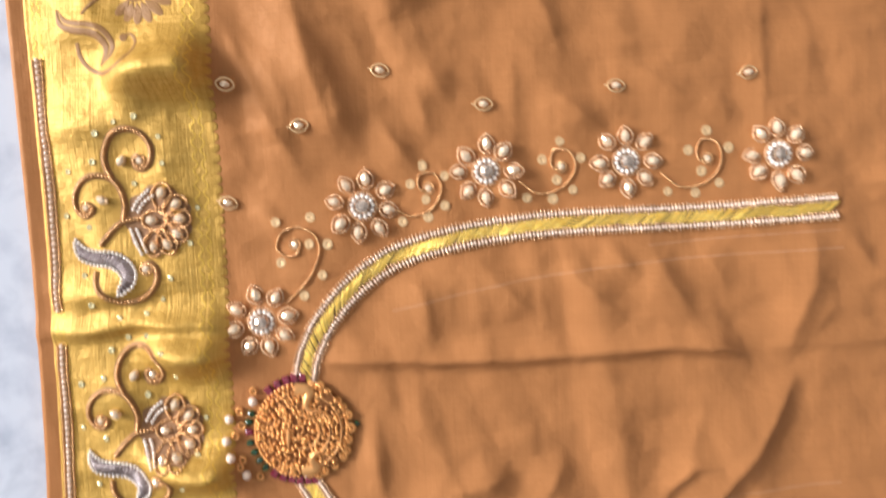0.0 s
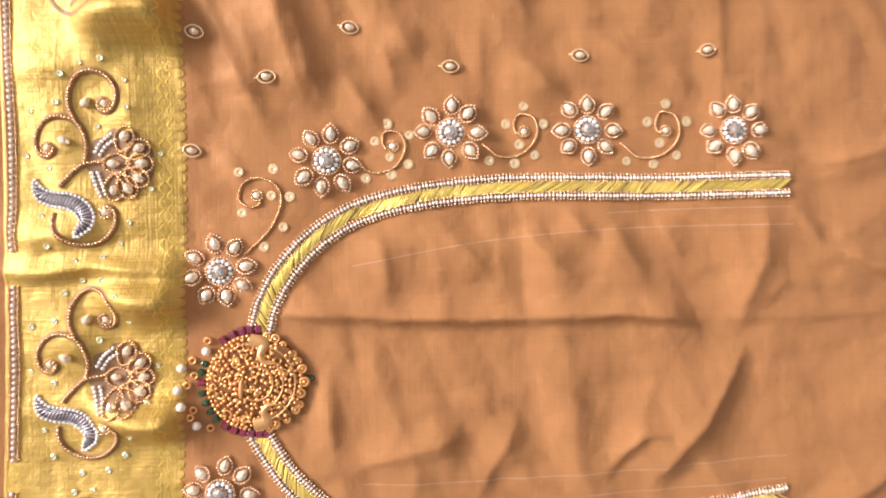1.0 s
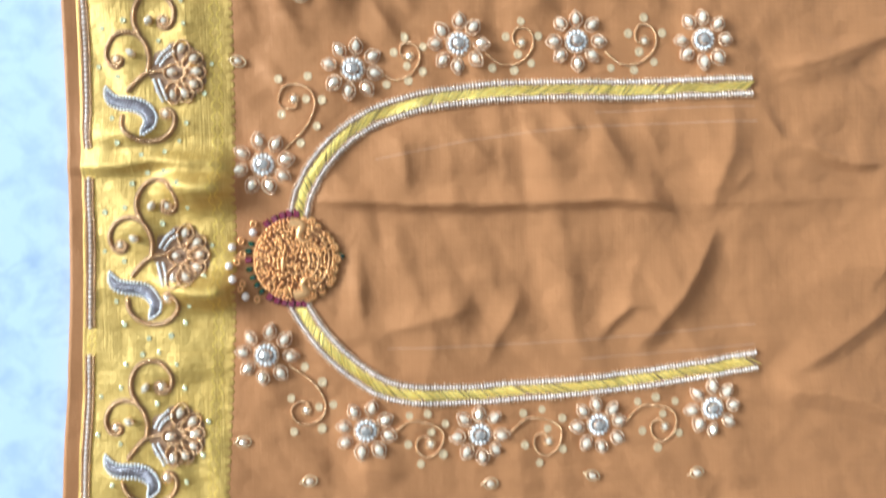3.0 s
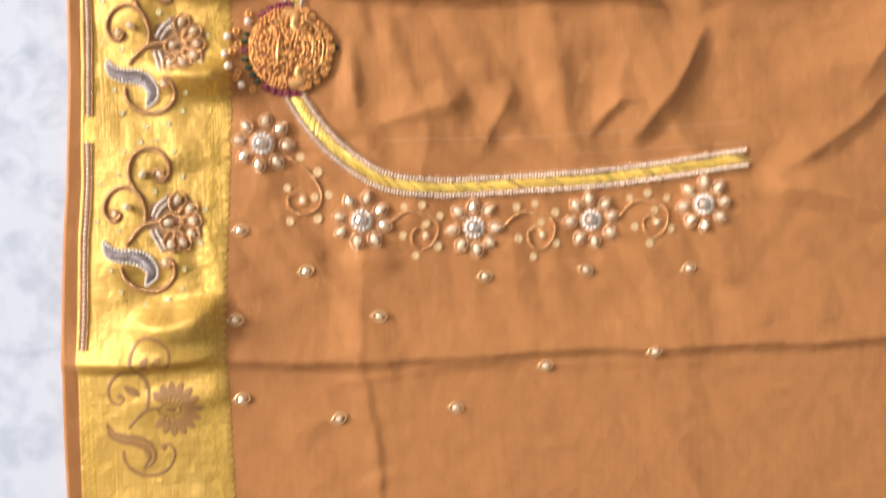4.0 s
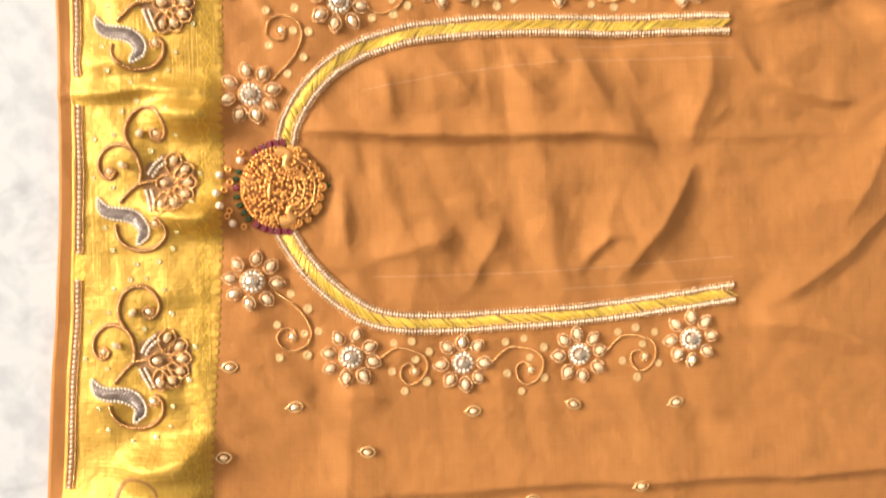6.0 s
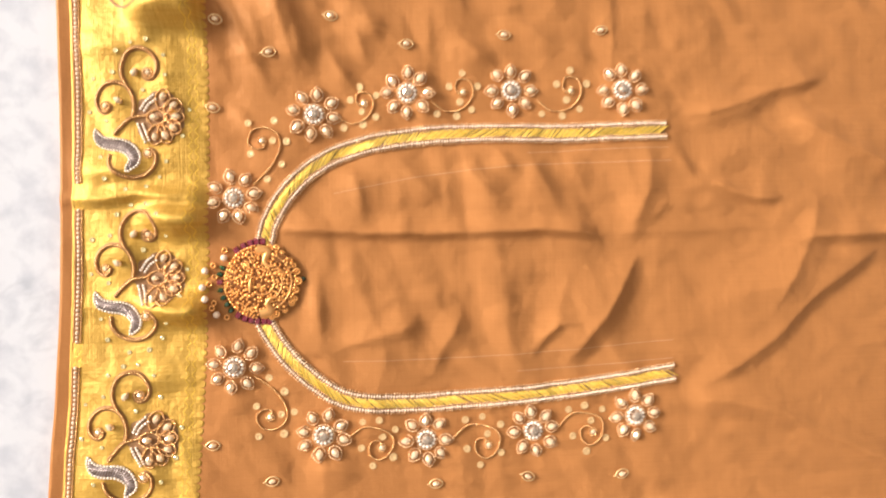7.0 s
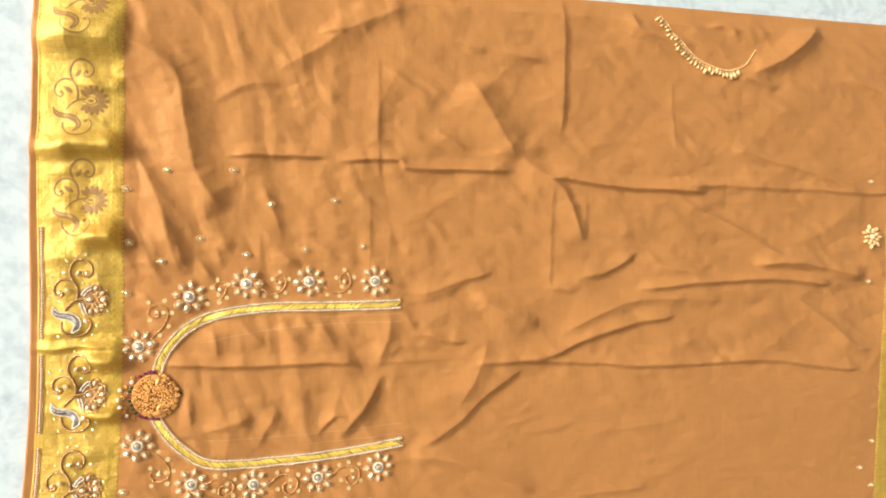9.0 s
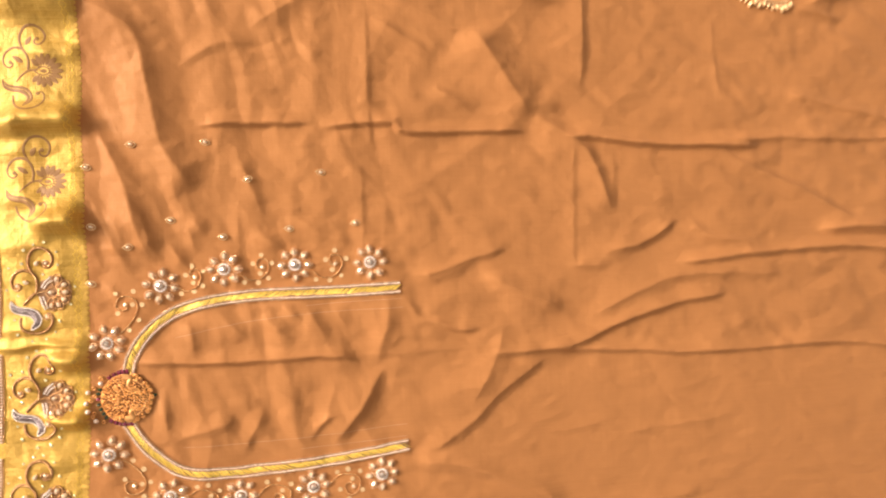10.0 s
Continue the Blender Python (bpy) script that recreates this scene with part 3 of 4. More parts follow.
def motif_frame(y):
    cx = float(edge(GOLD_X1, y)) - 39.3
    tilt = math.atan2(float(edge(GOLD_X1, y + 30) - edge(GOLD_X1, y - 30)), -60)
    c, s = math.cos(tilt + math.pi), math.sin(tilt + math.pi)

    def place(pts):
        p = (np.asarray(pts, float) - (430, 480)) * GRID * (1, -1)
        return np.column_stack([cx + p[:, 0] * c + p[:, 1] * s, y - p[:, 0] * s + p[:, 1] * c])
    return place


def filled(outline, above):
    """A flat woven patch with a given outline, set onto the cloth."""
    o = np.asarray(outline, float)
    mid = o.mean(0)
    rings = [on_cloth(mid + (o - mid) * k, above + l) for k, l in ((1, 0), (0.82, 0.12), (0.4, 0.14))]
    n = len(o)
    return np.vstack(rings), [(k * n + i, k * n + (i + 1) % n, (k + 1) * n + (i + 1) % n, (k + 1) * n + i) for k in range(2) for i in range(n)] + [tuple(range(2 * n, 3 * n))]


def leaf_outline(place):
    p = curve_through(place(LEAF), 1.0)
    w = np.interp(np.linspace(0, 1, len(p)), np.linspace(0, 1, len(LEAF_WIDTH)), LEAF_WIDTH) * GRID / 2
    _, n = sides(p)
    return p, w, np.vstack([p + n * w[:, None], (p - n * w[:, None])[::-1]])


def drop_at(centre, angle, length, width, point=0.35, n=16):
    c, s = math.cos(angle), math.sin(angle)
    return np.asarray(centre) + drop_outline(length, width, n, point) @ np.array([[c, s], [-s, c]])


def woven_motif(y):
    place = motif_frame(y)
    shapes = []
    for pts, w in ((SCROLL_TOP, 1.9), (SCROLL_SIDE, 1.9), (STEM, 1.7), (LOOP, 1.7)):
        p = curve_through(place(pts), 0.9)
        width = w * np.clip(np.linspace(1.4, 0.7, len(p)), 0.5, 1.1)
        shapes.append(ribbon(p, width, 0.42, 0.14))
    p, w, _ = leaf_outline(place)
    _, n = sides(p)
    shapes.append(ribbon(p + n * (w * 0.55)[:, None], w * 0.75, 0.42, 0.16))
    shapes.append(ribbon(p - n * (w * 0.42)[:, None], w * 0.95, 0.42, 0.16))
    fan = place([FAN])[0]
    for k in range(13):
        a = radians(-132 + k * 264 / 12)
        ln = 10.0 + 1.8 * math.cos(a)
        shapes.append(filled(drop_at(fan + (4.2 + ln / 2) * np.array([math.cos(a), math.sin(a)]), a + math.pi, ln, 4.3, 0.85), 0.42))
    core = curve_through(np.vstack([drop_at(fan + (-1.2, 0), math.pi, 11.5, 7.2, 0.55, 20)] * 2)[:21], 0.7)
    shapes.append(ribbon(core, 1.1, 0.42, 0.14))
    shapes.append(filled(drop_at(fan + (-0.2, 0), math.pi, 5.6, 3.4, 0.4), 0.42))
    for q in ((520, 205), (283, 402), (495, 683)):
        shapes.append(filled(place([q])[0] + circle(1.7, 10), 0.43))
    for q, a, ln in (((345, 375), 2.55, 10.5), ((447, 218), 1.0, 8.5)):
        shapes.append(filled(drop_at(place([q])[0], a, ln, 4.2, 0.6), 0.42))
    part("woven_motif", merge(shapes), WOVEN_BROWN, border, "brown woven paisley scroll motif")


for y in (-318, -229, 142, 236, 329):
    woven_motif(y)

# ---- shared small meshes ----
BIG_CRYSTAL = mesh_of("crystal", *gem_shape(circle(3.4, 8), 3.6, 0.4), CRYSTAL)
PETAL_OUT = drop_outline(6.0, 4.4, 8, 0.45)
PETAL = mesh_of("petal", *gem_shape(PETAL_OUT, 3.3, 0.3), STONE)
RIM_OUT = curve_through(np.vstack([drop_outline(8.2, 6.7, 30, 0.45), drop_outline(8.2, 6.7, 30, 0.45)[:1]]), 1.24)[:-1]
PETAL_RIM = mesh_of("bead_rim", *beads(flat(RIM_OUT, 0.7), 0.64), GOLD_BEAD, True)
RING_WHITE = mesh_of("rhinestone_ring", *beads(flat(circle(4.45, 13), 0.8), 1.08, (1, 1, 1.1)), WHITE_BEAD, True)
RING_GOLD = mesh_of("bead_ring", *beads(flat(circle(6.0, 30), 0.55), 0.62), GOLD_BEAD, True)
SEQUIN_DISC = mesh_of("sequin", *disc_shape(2.3, 0.38, 9), SEQUIN)
SPANGLE_DISC = mesh_of("spangle", *disc_shape(1.2, 0.5, 10), SPANGLE)
SMALL_STONE = mesh_of("round_stone", *gem_shape(circle(1.6, 9), 1.5, 0.45), STONE)
SMALL_RING = mesh_of("bead_ring", *beads(flat(circle(2.3, 12), 0.45), 0.58), COPPER_CORD, True)
DROP_STONE = mesh_of("drop_stone", *gem_shape(drop_outline(5.0, 3.6, 8, 0.4), 2.7, 0.36), STONE)
EYE_STONE = mesh_of("stone", *gem_shape(drop_outline(4.4, 3.0, 8, 0.3), 2.3, 0.36), STONE)
EYE_OUT = np.array([(3.8 * math.cos(a), 2.6 * math.sin(a) * (1 - 0.25 * abs(math.cos(a)) ** 3)) for a in np.linspace(0, 2 * math.pi, 40)])


def tube(p, radius, n=6):
    """A round wire along points (m, 3)."""
    p = np.asarray(p, float)
    _, nrm = sides(p[:, :2])
    ring = [(math.cos(a), math.sin(a)) for a in np.linspace(0, 2 * math.pi, n, endpoint=False)]
    v = np.concatenate([[np.array([*(q[:2] + nr * c * radius), q[2] + s * radius]) for c, s in ring] for q, nr in zip(p, nrm)])
    return v, [(i * n + j, i * n + (j + 1) % n, (i + 1) * n + (j + 1) % n, (i + 1) * n + j) for i in range(len(p) - 1) for j in range(n)]


EYE_RIM = mesh_of("wire_rim", *tube(flat(EYE_OUT, 0.5), 0.42), SEQUIN, True)


END_BEAD = mesh_of("end_bead", *beads([(0, 0, 0)], 0.6), SEQUIN, True)


def bead_cord(name, p, parent, radius=0.58, mat=COPPER_CORD, above=0.5, label=""):
    p = curve_through(p, radius * 1.85)
    return part(name, beads(on_cloth(p, above), radius), mat, parent, label, True, kind="stuff")


# ---- flowers round the neck ----
FLOWERS_UP = [(-100.3, 0.7, 12), (-54.2, 47.9, 33), (-0.1, 60, 0), (61.4, 61.1, 0), (128.4, 60.6, -2)]
FLOWERS_LOW = [(-102, -95.2, 37), (-53.2, -136.2, 30), (5.7, -142.2, 3), (69.1, -140.3, 6), (131.1, -134.2, 3)]


def flower_motif(x, y, turn):
    z = up(x, y)
    f = thing("flower_motif", x, y, z, "eight-petal flower of champagne stones and gold beads around clear crystal", "beaded flower", "beaded flowers round the neckline")
    piece("crystal", BIG_CRYSTAL, f, (x, y, z + 0.3), random.random(), label="clear cut crystal")
    piece("rhinestone_ring", RING_WHITE, f, (x, y, z + 0.1), random.random(), label="ring of white beads")
    piece("bead_ring", RING_GOLD, f, (x, y, z), random.random())
    for k in range(8):
        a = radians(turn + 45 * k + random.uniform(-4, 4))
        d = 11.7 + random.uniform(-0.5, 0.6)
        px, py = x + d * math.cos(a), y + d * math.sin(a)
        p = piece("petal", PETAL, f, (px, py, up(px, py) + 0.1), a + random.uniform(-0.15, 0.15), random.uniform(0.93, 1.06))
        p.rotation_euler[0] += random.uniform(-0.32, 0.32)
        p.rotation_euler[1] += random.uniform(-0.25, 0.25)
        rim = new("bead_rim", PETAL_RIM)
        rim.parent = p
        tagged(rim, kind="stuff")


for x, y, turn in FLOWERS_UP + FLOWERS_LOW:
    flower_motif(x, y, turn)

# ---- scrolls between the flowers: along and across the way from one flower to the next ----
CURL_UP = [(.23, -.09), (.355, -.18), (.52, -.16), (.626, -.035), (.605, .09), (.50, .12), (.46, .05), (.48, -.015), (.532, -.005)]
DOTS_UP = [(.53, .18), (.407, .06), (.68, .054), (.497, -.088), (.616, -.17), (.46, -.22), (.27, -.20)]
CURL_LOW = [(.25, 0), (.377, .095), (.49, .096), (.63, .047), (.68, -.04), (.64, -.16), (.54, -.22), (.455, -.16), (.457, -.058), (.535, -.035), (.57, -.1)]
DOTS_LOW = [(.36, .15), (.52, .165), (.69, .09), (.57, .01), (.37, -.11), (.486, -.275), (.69, -.18)]
CURL_BEND = [(.2, -.04), (.42, -.047), (.597, .02), (.657, .12), (.62, .23), (.53, .28), (.43, .24), (.433, .155), (.5, .114), (.525, .165)]
DOTS_BEND = [(.553, .35), (.723, .208), (.664, .007), (.585, .094), (.372, .165), (.488, -.094), (.307, -.1)]


def scroll_motif(a, b, curl, dots, flip=1):
    a, b = np.array(a[:2], float), np.array(b[:2], float)
    turned = lambda pts: local(a, b - a, [(u, v * flip) for u, v in pts])
    end = turned([curl[-1]])[0]
    s = thing("scroll_motif", *end, up(*end), "curled cord of copper beads with gold sequins around it", "beaded scroll", "scrolls between the flowers")
    bead_cord("bead_cord", turned(curl), s, 0.66)
    piece("round_stone", SMALL_STONE, s, (*end, up(*end) + 0.1))
    piece("bead_ring", SMALL_RING, s, (*end, up(*end)))
    for p in turned(dots):
        q = p + np.random.uniform(-0.5, 0.5, 2)
        piece("sequin", SEQUIN_DISC, s, (*q, up(*q)), random.uniform(0, 3), random.uniform(0.88, 1.06))


scroll_motif(FLOWERS_UP[0], FLOWERS_UP[1], CURL_BEND, DOTS_BEND)
scroll_motif(FLOWERS_LOW[0], FLOWERS_LOW[1], CURL_BEND, DOTS_BEND, -1)
for k in (1, 2, 3):
    scroll_motif(FLOWERS_UP[k], FLOWERS_UP[k + 1], CURL_UP, DOTS_UP)
    scroll_motif(FLOWERS_LOW[k], FLOWERS_LOW[k + 1], CURL_LOW, DOTS_LOW)

# ---- the neckline ----
NECK_UP = [(154.2, 36.3), (94, 35.5), (36, 36), (0, 34), (-33, 28), (-55, 17.5), (-72, 1), (-80.5, -14), (-84, -26)]
NECK_LOW = [(156.3, -109.5), (84, -117.5), (26, -120), (-10, -120.5), (-38, -117), (-57, -106), (-73, -90), (-84, -73), (-87, -66)]


def neckline_trim(points, outer):
    mid = points[len(points) // 2]
    t = thing("neckline_trim", *mid, up(*mid), "yellow zari thread band edged with pearl and gold bead rows", "neckline trim", "trims of the neckline")
    p = curve_through(points, 0.85)
    tan, nrm = sides(p)
    part("backing_tape", ribbon(p, 11.0, 0.3, 0.2), TAPE, t, "brown thread backing", True)
    # slanting bundles of flat thread
    strands = []
    for i in range(2, len(p) - 2):
        j = random.uniform(-0.5, 0.5)
        if random.random() < 0.1:   # gaps where the tape shows
            continue
        half = 2.55 + random.uniform(-0.25, 0.25)
        slant = 3.4 + 1.2 * math.sin(i / 17.0) + j
        lift = 0.75 + 0.3 * random.random()
        width = 0.42 + 0.16 * random.random()
        ends = [p[i] + nrm[i] * half * k + tan[i] * slant * k * outer for k in (-1, -0.4, 0.4, 1)]
        z = lie(np.array([p[i][0]]), np.array([p[i][1]]))[0]
        v = []
        for e, l in zip(ends, (0.3, lift, lift, 0.3)):
            for w, dz in ((-width, -0.1), (0, 0.2), (width, -0.1)):
                q = e + tan[i] * w
                v.append((q[0], q[1], z + 0.35 + l + dz))
        strands.append((v, [(3 * r + c, 3 * r + c + 1, 3 * r + c + 4, 3 * r + c + 3) for r in range(3) for c in range(2)]))
    part("gold_thread_band", merge(strands), YELLOW, t, "yellow zari threads laid aslant", True, kind="stuff")
    for side in (-1, 1):
        row = curve_through(p[::6] + nrm[::6] * 4.05 * side, 1.62)
        rt, rn = sides(row)
        ang = np.arctan2(rt[:, 1], rt[:, 0])
        jit = np.random.uniform(-0.14, 0.14, row.shape)
        part("pearl_row", beads(on_cloth(row + jit, 1.1), np.random.uniform(0.76, 0.92, len(row)), (0.86, 1.08, 0.9), ang), PEARL, t, "row of pearl beads", True, kind="stuff")
        for k in (-1, 1):
            line = row + rn * 1.5 * k + np.random.uniform(-0.2, 0.2, row.shape)
            part("seed_bead_line", beads(on_cloth(line, 0.75), np.random.uniform(0.5, 0.68, len(row)), (0.8, 1.15, 0.9), ang), GOLD_BEAD, t, "line of small gold beads", True, kind="stuff")


neckline_trim(NECK_UP, 1)
neckline_trim(NECK_LOW, -1)

for pts in ([(-44, 2), (14, 12), (78, 17), (157, 18)], [(70, 24), (110, 25.5), (156, 26)], [(-41, -95), (48, -95), (156, -90)], [(60, -104.5), (100, -103.5), (156, -101)]):
    part("chalk_line", ribbon(curve_through(pts, 1.5), 0.45, 0.05, 0.03), CHALK, fabric, "faint tailor's chalk line")

# ---- the medallion ----


def medallion():
    base = float(max(lie(MX + circle(18, 12)[:, 0], MY + circle(18, 12)[:, 1]))) - 0.6
    m = thing("medallion", MX, MY, base, "round antique-gold filigree medallion with ruby, emerald and pearl edging", "brooch")
    n = 56
    prof = [(20.2, 0), (20.4, 1.2), (19.8, 2.3), (18.8, 2.6), (15, 3.2), (9, 3.9), (3, 4.2)]
    v = [(MX + x, MY + y, base + z) for r, z in prof for x, y in circle(r, n)]
    f = [(k * n + i, k * n + (i + 1) % n, (k + 1) * n + (i + 1) % n, (k + 1) * n + i) for k in range(len(prof) - 1) for i in range(n)]
    part("plate", (v, f + [tuple(range((len(prof) - 1) * n, len(prof) * n))]), PENDANT_DARK, m, "dark gold ground plate", True)

    def dome(x, y):
        return base + 4.2 - 0.0042 * (x * x + y * y)
    # filigree: rings of grains, curls and small loops
    grains, sizes = [], []
    for r in np.arange(2.6, 20.4, 2.05):
        count = int(2 * math.pi * r / 2.45)
        for k in range(count):
            a = 2 * math.pi * (k + random.uniform(-0.3, 0.3)) / count + r
            q = r + random.uniform(-0.55, 0.55)
            x, y = q * math.cos(a), q * math.sin(a)
            grains.append((MX + x, MY + y, dome(x, y) + random.uniform(0.1, 0.7)))
            sizes.append(random.uniform(0.7, 1.2))
    part("grain_filigree", beads(grains, np.array(sizes)), PENDANT, m, "tiny gold grains", True, kind="stuff")
    loops = []
    for k in range(64):
        a, r = random.uniform(0, 2 * math.pi), 19.5 * math.sqrt(random.random())
        cx, cy, rr, a0 = r * math.cos(a), r * math.sin(a), random.uniform(0.9, 1.7), random.uniform(0, 6)
        sweep = np.linspace(a0, a0 + random.uniform(3.5, 6.2), 12)
        p = np.column_stack([cx + rr * np.cos(sweep), cy + rr * np.sin(sweep)])
        loops.append(tube(np.column_stack([MX + p[:, 0], MY + p[:, 1], dome(p[:, 0], p[:, 1]) + 0.7]), 0.36, 5))
    part("wire_filigree", merge(loops), PENDANT, m, "curled gold wire", True, kind="stuff")
    for r, a0, a1 in ((16.6, -75, 75), (11.5, -60, 60), (7.2, -120, 100)):
        a = np.radians(np.linspace(a0, a1, 30))
        arc = tube(np.column_stack([MX + r * np.cos(a), MY + r * np.sin(a), dome(r * np.cos(a), r * np.sin(a)) + 0.9]), 0.42, 6)
        part("arch_wire", arc, PENDANT_PALE, m, "smooth gold arch", True)
    boss = mesh_of("rim_boss", *merge([tube(flat(np.vstack([circle(1.5, 12), circle(1.5, 12)[:1]]), 0.5), 0.6), beads([(0, 0, 0.7)], 0.9)]), PENDANT, True)
    for k in range(13):
        a, rb = radians(-78 + 13 * k + random.uniform(-3, 3)), random.uniform(19.4, 20.8)
        piece("rim_boss", boss, m, (MX + rb * math.cos(a), MY + rb * math.sin(a), base + 2.2), a, random.uniform(0.75, 1.2))
    rim = np.linspace(radians(100), radians(260), 50)
    p = np.column_stack([MX + 20.6 * np.cos(rim), MY + 20.6 * np.sin(rim)])
    p = curve_through(p, 1.9)
    part("rim", beads(np.column_stack([p, np.full(len(p), base + 2.3)]), np.random.uniform(0.8, 1.15, len(p))), PENDANT, m, "gold rim of small grains", True, kind="stuff")
    # raised plain lobes and a plain oval in the middle
    for pts, w in (([(-2.5, 18.5), (3.5, 17), (2.0, 12), (4.0, 9.0), (9.0, 8.6)], [6, 5.5, 3.6, 2.6, 0.8]),
                   ([(-1.5, -18.0), (4.5, -16.5), (3.0, -12.5), (5.0, -9.5), (9.0, -9.2)], [6, 5.5, 3.8, 2.6, 0.8]),
                   ([(-6.5, -6.0), (-6.2, -2), (-5.8, 2)], [1.4, 3.0, 1.2])):
        c = curve_through(pts, 0.8)
        ww = np.interp(np.linspace(0, 1, len(c)), np.linspace(0, 1, len(w)), w) / 2
        _, nr = sides(c)
        ks = np.linspace(-1, 1, 7)
        v = np.vstack([np.column_stack([(c + nr * (ww * k)[:, None]) + (MX, MY), dome(c[:, 0], c[:, 1]) + 0.5 + 1.5 * math.sqrt(max(0, 1 - k * k))]) for k in ks])
        L = len(c)
        part("raised_lobe", (v, [(k * L + i, k * L + i + 1, (k + 1) * L + i + 1, (k + 1) * L + i) for k in range(6) for i in range(L - 1)]), PENDANT_PALE, m, "smooth raised gold lobe", True)
    # flat dark discs stand in for shaded hollows; nothing is cut in
    for x, y, r in ((10.5, 13.2, 3.4), (10.5, -13.6, 3.4), (14.5, 9.0, 1.8), (14.5, -9.4, 1.8)):
        spot = np.array([(x, y)]) + circle(r, 14) * (1.2, 0.8)
        flat_top = [(MX + q[0], MY + q[1], dome(*q) + 1.1) for q in spot]
        part("recess", (flat_top + [(a, b, c - 1.4) for a, b, c in flat_top], [tuple(range(14))] + [(i, 14 + i, 14 + (i + 1) % 14, (i + 1) % 14) for i in range(14)]), PENDANT_DARK, m, "dark flat disc painting a recess's shade in the gold")
    ruby = mesh_of("ruby", *gem_shape(np.array([(-1.5, -1.9), (1.5, -1.9), (1.9, -1.4), (1.9, 1.4), (1.5, 1.9), (-1.5, 1.9), (-1.9, 1.4), (-1.9, -1.4)]) * (0.95, 1.25), 2.0, 0.55), RUBY)
    green = mesh_of("emerald", *gem_shape(drop_outline(4.0, 3.0, 10, 0.2), 1.8, 0.5), EMERALD)
    for x, y in [(-13.6, 17.9), (-9.8, 20.2), (-6, 21.8), (-2.6, 22.8), (1, 23), (-13.6, -18.4), (-10, -20.2), (-6.4, -21.2), (-3, -22.0), (0.6, -22.4), (3.6, -22.4)]:
        piece("ruby", ruby, m, (MX + x, MY + y, base + 0.5), math.atan2(y, x) + math.pi / 2, label="dark ruby-red stone")
    for x, y in [(-22, 8.5), (-23.4, 5), (-23.4, -4.3), (-22, -8.5), (-20, -12.3), (-17.9, -15.7), (22.6, 0.9)]:
        piece("emerald", green, m, (MX + x, MY + y, base + 0.5), math.atan2(y, x), label="green stone")
    piece("ruby", ruby, m, (MX - 23.6, MY + 0.3, base + 0.4), math.pi / 2, 0.8, label="dark ruby-red stone")
    pearl = mesh_of("pearl", *[beads([(0, 0, 1.9)], 2.15)][0], PEARL, True)
    for x, y in [(-20.8, 14.2), (-31.5, 7.0), (-33.0, -2.2), (-31.0, -8.8), (-25.6, -17.8)]:
        piece("pearl", pearl, m, (MX + x, MY + y, up(MX + x, MY + y) + 0.3), label="white pearl")
    ring = mesh_of("gold_ring", *tube(flat(np.vstack([circle(1.3, 14), circle(1.3, 14)[:1]]), 0.6), 0.5), PENDANT, True)
    for x, y in [(-20.5, 18.5), (-27.2, 10.0), (-29.5, -0.6), (-27.0, -11.2), (-28.0, -14.0), (-20.4, -19.6), (-26.5, 3.5)]:
        piece("gold_ring", ring, m, (MX + x, MY + y, up(MX + x, MY + y) + 0.4), label="small gold ring")


medallion()

# ---- beaded motifs on the gold border ----


